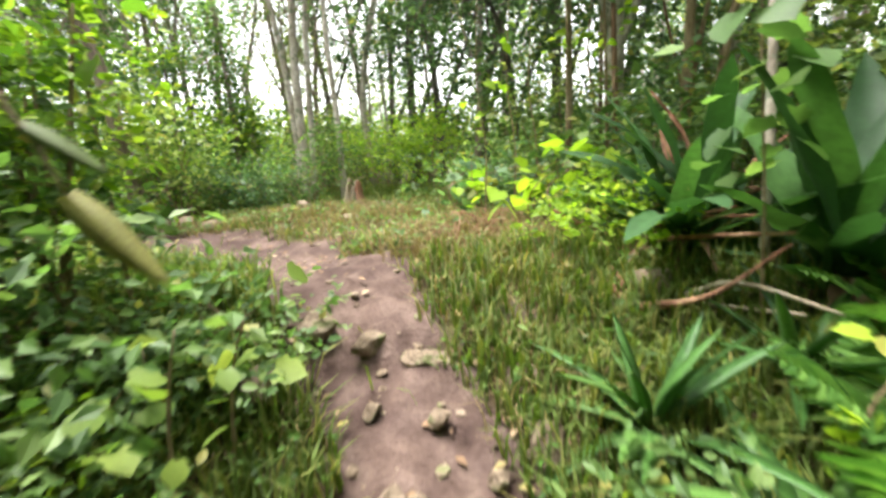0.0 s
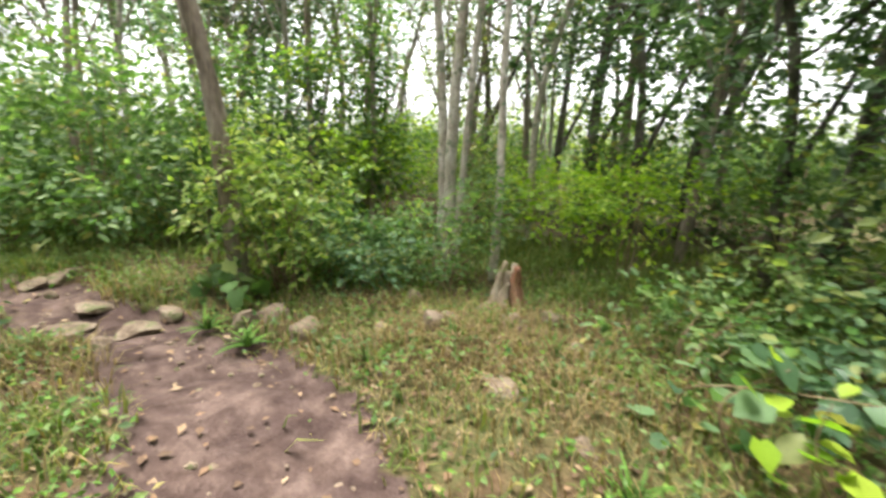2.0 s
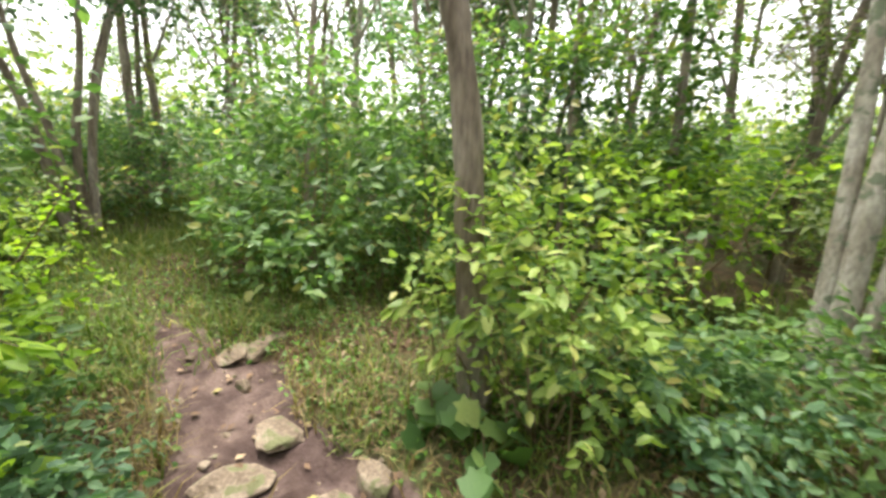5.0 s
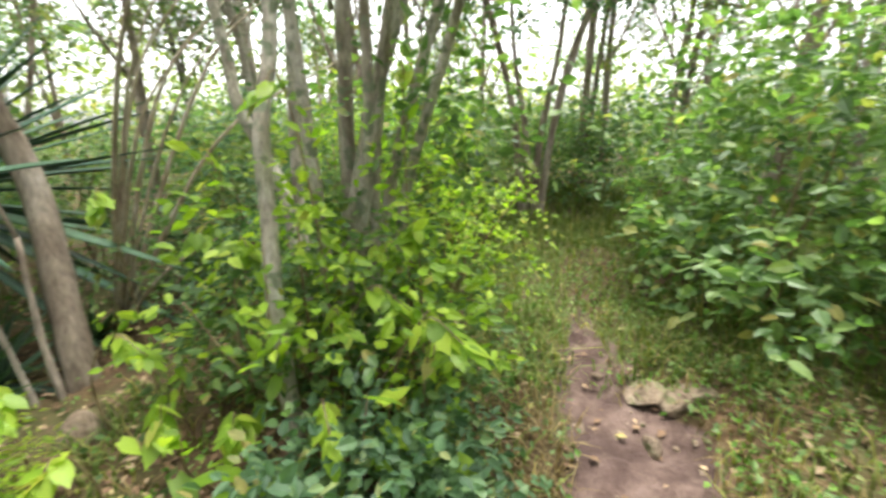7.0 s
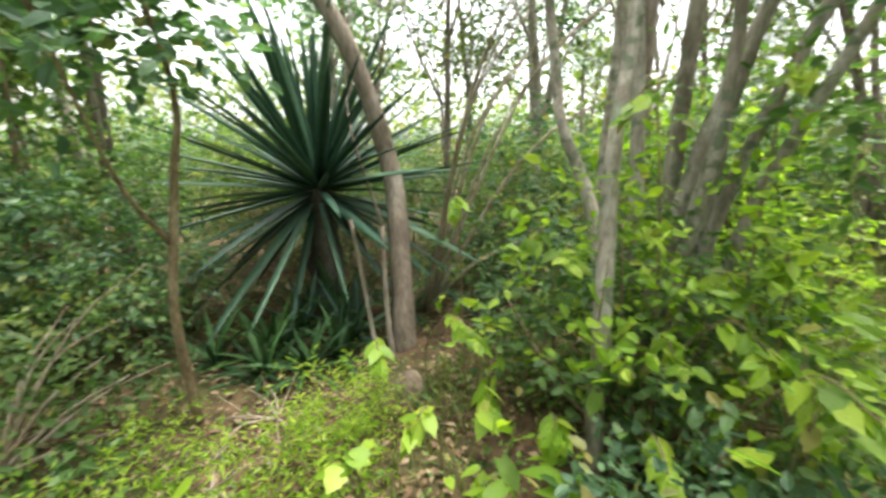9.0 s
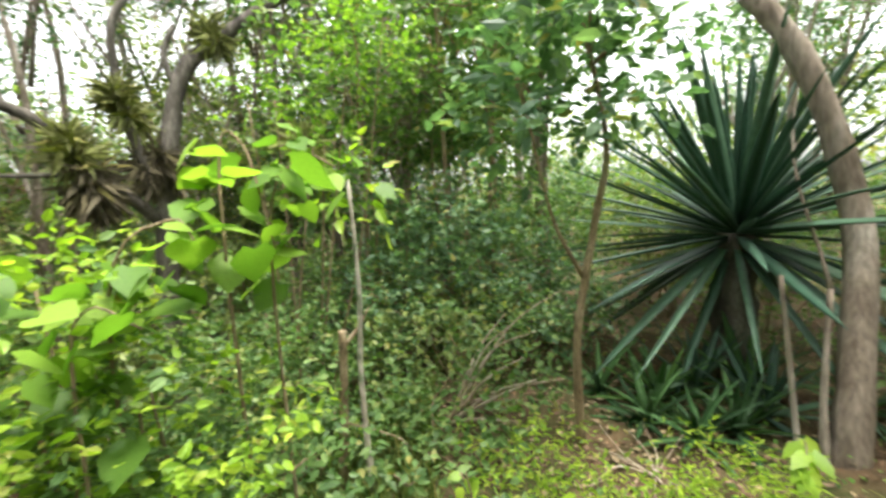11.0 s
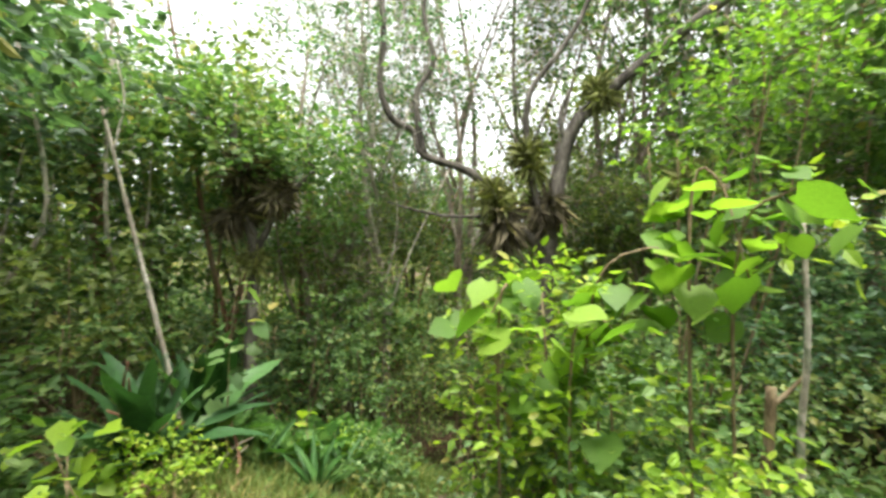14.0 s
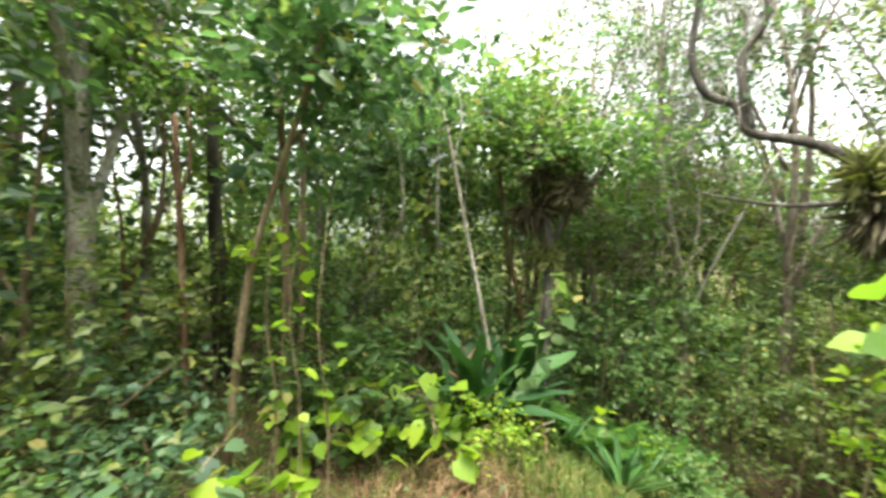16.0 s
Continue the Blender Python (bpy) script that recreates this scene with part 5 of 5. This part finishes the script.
kinds = [(LEAF_MID, BARK, 0.11), (LEAF_DARK, BARK_DARK, 0.12), (LEAF_OLIVE, BARK_PALE, 0.1), (LEAF_BLUE, BARK, 0.12)]
spots = wood_spots(62, 11, 6.6, 24, 1.6, in_open)
for k, (leaf, bark, size) in enumerate(kinds):
    g = np.random.default_rng(300 + k)
    h = 5.2 + 0.5 * k
    stems = [([(0, 0, -0.3), (g.normal(0, 0.1), g.normal(0, 0.1), h * 0.3), (g.normal(0, 0.3), g.normal(0, 0.3), h * 0.85)], 0.1, 0.04), ([(0.02, 0.03, h * 0.15), (0.4, 0.2, h * 0.4), (0.8, 0.5, h * 0.75)], 0.05, 0.025)]
    lobes = [((g.uniform(-1.3, 1.3), g.uniform(-1.3, 1.3), h * g.uniform(0.5, 1.0)), (g.uniform(0.7, 1.1), g.uniform(0.7, 1.1), 0.5)) for _ in range(7)]
    sx, sy = spots[k]
    PROTO_TREE.append(tree("woodland_tree", sx, sy, ("leafy green tree of the surrounding wood", "dark shady tree of the surrounding wood", "open olive-leaved tree of the surrounding wood", "blue-green tree of the surrounding wood")[k],
                           stems, lobes, leaf, bark, 330, 8, size * 1.1, 310 + k, "trees of the surrounding wood", shape=DIAMOND, fill=0.5))
g = np.random.default_rng(12)
for k, (sx, sy) in enumerate(spots[4:]):
    s = g.uniform(0.8, 1.35)
    copy_thing(PROTO_TREE[int(g.integers(4))], pose(sx, sy, ground_at(sx, sy) - 0.05, 0, 0, g.uniform(0, 360)) @ Matrix.Diagonal((s, s, s * g.uniform(0.9, 1.2), 1)))
for k, (sx, sy, s) in enumerate([(0.9, -4.2, 0.85), (-4.2, -2.9, 0.9)]):
    copy_thing(PROTO_TREE[(2, 0)[k]], pose(sx, sy, ground_at(sx, sy) - 0.05, 0, 0, 50 * k) @ Matrix.Diagonal((s, s, s, 1)))

THIN_TREE = []
for k, (leaf, bark, n) in enumerate(((LEAF_OLIVE, BARK, 420), (LEAF_BLUE, BARK_PALE, 360), (LEAF_DARK, BARK, 400))):
    gg = np.random.default_rng(820 + k)
    h = 6.4 + 0.6 * k
    stems = [([(0, 0, -0.2), (gg.normal(0, 0.12), gg.normal(0, 0.12), h * 0.3), (gg.normal(0, 0.3), gg.normal(0, 0.3), h * 0.6), (gg.normal(0, 0.5), gg.normal(0, 0.5), h)], 0.075, 0.015)]
    stems += [([(0, 0, h * q), (0.5 * math.cos(a), 0.5 * math.sin(a), h * (q + 0.16)), (1.1 * math.cos(a + 0.4), 1.1 * math.sin(a + 0.4), h * (q + 0.36))], 0.03, 0.008) for q, a in ((0.2, 0.4), (0.3, 2.3), (0.38, 4.2), (0.5, 5.6), (0.55, 1.2))]
    lobes = [((gg.uniform(-1.1, 1.1), gg.uniform(-1.1, 1.1), h * gg.uniform(0.36, 1.0)), (gg.uniform(0.6, 0.95), gg.uniform(0.6, 0.95), 0.6)) for _ in range(9)]
    sx, sy = ((-2.6, 9.2), (-5.6, 8.2), (0.6, 8.0))[k]
    root = tree("thin_crowned_tree", sx, sy, ("slim tree with an open twiggy olive crown", "slim pale tree with an open twiggy crown", "slim dark tree with an open twiggy crown")[k], stems, lobes, leaf, bark, n, 7, 0.075, 830 + k, "open-crowned trees of the wood edge", shape=DIAMOND, fill=0.4, limbs=False)
    tagged(part("twig_work", *twig_soup(gg, lobes, 420, 0.75, 0.006), bark, root, shade=False), "mass of fine bare twigs", kind="stuff")
    THIN_TREE.append(root)
for k, (sx, sy, sc) in enumerate([(-4.3, 8.6, 1.0), (-1.3, 8.1, 0.95), (-3.5, 10.5, 1.15), (-6.8, 7.6, 1.0), (-7.6, 9.2, 1.15), (-8.6, 6.6, 1.05), (-10.4, 6.2, 1.1), (-9.6, 8.4, 1.2), (-11.5, 1.8, 1.1), (-9.2, 1.4, 1.0), (-8.0, 0.2, 1.0), (-7.4, 1.6, 0.9), (-8.4, -1.6, 1.1), (-6.9, -2.4, 1.0),
                                  (-2.4, -3.3, 0.9), (2.9, -0.3, 0.9), (2.2, -0.9, 0.95), (-0.6, -3.1, 1.0), (0.7, -3.0, 1.0), (-1.7, -3.0, 1.0), (1.9, -2.3, 1.0), (-2.9, -3.8, 1.05), (3.2, -1.1, 1.0), (0.0, -4.4, 1.25), (-1.1, -4.6, 1.2), (1.5, -4.2, 1.25), (2.7, -3.4, 1.2), (-2.2, -5.2, 1.25), (3.9, -2.2, 1.2), (4.6, 3.2, 0.95), (5.2, 0.9, 1.0), (3.3, 5.2, 0.95), (-12.5, 5.6, 1.2), (-13.2, 3.0, 1.2), (-5.0, 11.8, 1.2), (-1.9, 11.6, 1.2), (1.6, 10.6, 1.15), (-6.1, 10.6, 1.2), (-14.5, 7.5, 1.3), (-11.8, 8.8, 1.25)]):
    copy_thing(THIN_TREE[k % 3], pose(sx, sy, ground_at(sx, sy) - 0.05, 0, 0, 77 * k) @ Matrix.Diagonal((sc, sc, sc, 1)))

spots = wood_spots(230, 13, 3.6, 14, 0.8, in_open)
for k, leaf in enumerate((LEAF_MID, LEAF_BLUE, LEAF_OLIVE, LEAF_LIME, LEAF_DARK)):
    gg = np.random.default_rng(330 + k)
    lobes = [((gg.uniform(-0.5, 0.5), gg.uniform(-0.5, 0.5), gg.uniform(0.4, 1.4)), (gg.uniform(0.45, 0.7), gg.uniform(0.45, 0.7), gg.uniform(0.35, 0.55))) for _ in range(5)]
    sx, sy = spots[k]
    PROTO_SHRUB.append(shrub("undergrowth_shrub", sx, sy, ("leafy green undergrowth shrub under trees", "blue-green undergrowth shrub under trees", "olive undergrowth shrub with small leaves", "fresh light-green undergrowth shrub", "dark shaded undergrowth shrub under trees")[k],
                             leaf, lobes, 185, 7, 0.088, 340 + k, 6, group="undergrowth of the wood", shape=DIAMOND))
for k, (sx, sy) in enumerate(spots[5:] + [(-8.6, 2.4), (-7.4, 2.75), (-9.3, 2.7), (-10.6, 4.0), (-12.0, 3.3), (-13.0, 5.0), (-11.6, 2.2), (-12.6, 4.2), (-11.2, 4.9), (-10.9, 3.0)]):
    s = g.uniform(0.7, 1.3)
    kind = int(g.choice(5, p=[0.4, 0.28, 0.2, 0.06, 0.06]))
    copy_thing(PROTO_SHRUB[kind], pose(sx, sy, ground_at(sx, sy) - 0.03, 0, 0, g.uniform(0, 360)) @ Matrix.Diagonal((s, s, s * g.uniform(0.8, 1.15), 1)))


spots = wood_spots(56, 17, 3.8, 11, 0.9, lambda x, y: in_open(x, y) or y > 5.5 or x < -4.2)
POLES = []
for k, (leaf, bark) in enumerate(((LEAF_MID, BARK_TAN), (LEAF_OLIVE, BARK_RED), (LEAF_BLUE, BARK_PALE))):
    gg = np.random.default_rng(360 + k)
    h = 3.6 + 0.4 * k
    stems = [([(0, 0, -0.2), (gg.normal(0, 0.08), gg.normal(0, 0.08), 0.9), (gg.normal(0, 0.15), gg.normal(0, 0.15), 1.9), (gg.normal(0, 0.3), gg.normal(0, 0.3), h)], 0.034, 0.012), ([(0.01, 0, 0.8), (0.25, 0.15, 1.6), (0.45, 0.1, 2.6)], 0.018, 0.008)]
    lobes = [((gg.uniform(-0.7, 0.7), gg.uniform(-0.7, 0.7), h * gg.uniform(0.5, 1.05)), (gg.uniform(0.4, 0.7), gg.uniform(0.4, 0.7), 0.35)) for _ in range(6)]
    sx, sy = spots[k]
    POLES.append(tree("understory_sapling", sx, sy, ("slim tan sapling in the thicket", "slim reddish sapling in the thicket", "slim pale sapling in the thicket")[k], stems, lobes, leaf, bark, 230, 7, 0.1, 370 + k, "saplings of the thicket", shape=DIAMOND, fill=0.5, category="sapling"))
for k, (sx, sy) in enumerate(spots[3:]):
    s = g.uniform(0.8, 1.25)
    copy_thing(POLES[k % 3], pose(sx, sy, ground_at(sx, sy), 0, 0, g.uniform(0, 360)) @ Matrix.Diagonal((s, s, s, 1)))


def distant_woods():
    """Leaf masses of the far wood, too many and too far to count."""
    rng = np.random.default_rng(77)
    n = 75000
    a, r = rng.uniform(0, 2 * np.pi, n), 15 + 32 * rng.uniform(0, 1, n) ** 1.3
    top = 3.3 - 1.8 * np.sin(a - 0.3) + 1.2 * np.sin(7 * a + 0.2 * r) * np.sin(13 * a) + 0.06 * r
    z = top * rng.uniform(0, 1, n) ** 1.4
    at = np.stack([-1.8 + r * np.cos(a), 2.9 + r * np.sin(a), z], -1)
    at += 0.3 * rng.standard_normal((n, 3))
    v, f = leaf_soup(DIAMOND, at, rng.standard_normal((n, 3)), [0, 0, 1.0] + 0.7 * rng.standard_normal((n, 3)), rng.uniform(0.18, 0.42, n))
    # no haze in the air: the lighter olive leaf colour stands in for it
    tagged(new("distant_woods", mesh_of("distant_woods", v, f, LEAF_OLIVE, False)), "green leaf masses of the far wood, haze put into their olive colour", "woods", kind="stuff")


distant_woods()

# ---- grass, litter and ground cover ----
blades("grass", "fine green grass of the clearing", GRASS, strewn(130000, -9.5, 2.5, 1.2, 8.5, 1, lambda x, y: off_trail(x, y) * (0.04 + 0.96 * patchy(x, y, 1.5) ** 2.2)), 0.12, 2, 0.9)
blades("tall_grass", "longer soft grass at the back of the clearing", GRASS, strewn(60000, -13.0, 1.5, 2.0, 8.5, 3, lambda x, y: off_trail(x, y) * patchy(x + 2, y, 0.7) * (smooth(4.6, 5.6, y) + (x < -5))), 0.24, 4, 0.9)
blades("dry_grass", "dry straw-coloured grass on the verge", STRAW, strewn(120000, -6, 1.6, 1.2, 6.5, 5, lambda x, y: off_trail(x, y) * (1 - smooth(0.45, 0.85, x)) * (1.2 * np.exp(-((x - 0.35) ** 2 + (y - 2.5) ** 2) / 0.55) + 0.9 * np.exp(-((x + 1.2) ** 2 / 2 + (y - 4.55) ** 2) / 0.5) + 0.7 * np.exp(-((x + 3.9) ** 2 / 1.5 + (y - 3.5) ** 2) / 0.4) + 0.12 * patchy(x, y, 1.6))), 0.14, 6, 0.9, 0.004)
blades("bank_grass", "green grass and weeds on the slope", GRASS, strewn(26000, -2.6, 1.6, -0.5, 2.2, 7, lambda x, y: off_trail(x, y) * 0.9), 0.19, 8)


def litter(name, label, mat, pts, size, seed, flat, lift, shape=DIAMOND):
    rng = np.random.default_rng(seed)
    n = len(pts)
    x, y = pts[:, 0], pts[:, 1]
    at = np.stack([x, y, land(x, y) - 0.05 * worn(x, y) + 0.008 + lift * rng.uniform(0, 1, n)], -1)
    along = rng.standard_normal((n, 3)) * [1, 1, flat]
    up = np.array([0, 0, 1.0]) + flat * rng.standard_normal((n, 3))
    ob = new(name, mesh_of(name, *leaf_soup(shape, at, along, up, size * rng.uniform(0.5, 1.4, n)), mat, False))
    return tagged(ob, label, "ground cover", kind="stuff")


litter("leaf_litter", "brown fallen leaves strewn over the soil", LITTER, strewn(34000, -8, 3, -2, 7, 9, lambda x, y: 0.1 + 0.7 * np.exp(-((x + 1.4) ** 2 / 1.5 + (y - 4.7) ** 2 / 0.3)) + 0.5 * patchy(x, y, 0.9) * off_trail(x, y) + 0.4 * ((x < -2.6) & (y < 1.9))), 0.05, 10, 0.15, 0.02)
litter("ground_herbs", "small green herbs covering the ground", LEAF_MID, strewn(34000, -8, 3, -2, 7.5, 11, lambda x, y: off_trail(x, y) * patchy(x + 1, y + 3, 1.3) * 0.9 * (1 - 0.6 * ((x < -2.4) & (y < 1.9)))), 0.045, 12, 0.4, 0.12)
litter("ground_herbs", "bright green herbs covering the ground", TUFT, strewn(60000, -7, 2, 0, 7.5, 13, lambda x, y: off_trail(x, y) * patchy(x + 4, y + 1, 1.7) ** 2 * (0.9 - 0.7 * ((x < -2.4) & (y < 1.9))) * (1 - np.exp(-((x - 0.35) ** 2 + (y - 2.5) ** 2) / 0.5))), 0.035, 14, 0.4, 0.1)


def pebbles():
    rng = np.random.default_rng(15)
    p = strewn(4000, -6, 1, -0.5, 5, 16, lambda x, y: smooth(0.2, 0.6, worn(x, y)) * 0.5 + 0.01)
    bm = bmesh.new()
    bmesh.ops.create_icosphere(bm, subdivisions=1, radius=1)
    base = np.array([v.co[:] for v in bm.verts])
    tri = np.array([[v.index for v in f.verts] for f in bm.faces])
    bm.free()
    n = len(p)
    s = 0.006 + 0.028 * rng.uniform(0, 1, n) ** 3
    v = base[None] * (1 + 0.25 * rng.standard_normal((n, len(base), 1))) * s[:, None, None] * [1, 1, 0.55]
    z = land(p[:, 0], p[:, 1]) - 0.05 * worn(p[:, 0], p[:, 1])
    v = v + np.stack([p[:, 0], p[:, 1], z], -1)[:, None]
    f = (np.arange(n)[:, None, None] * len(base) + tri[None]).reshape(-1, 3)
    tagged(new("pebbles", mesh_of("pebbles", v.reshape(-1, 3), f, STONE, False)), "small stones and crumbs on the trail", "pebbles", kind="stuff")


pebbles()
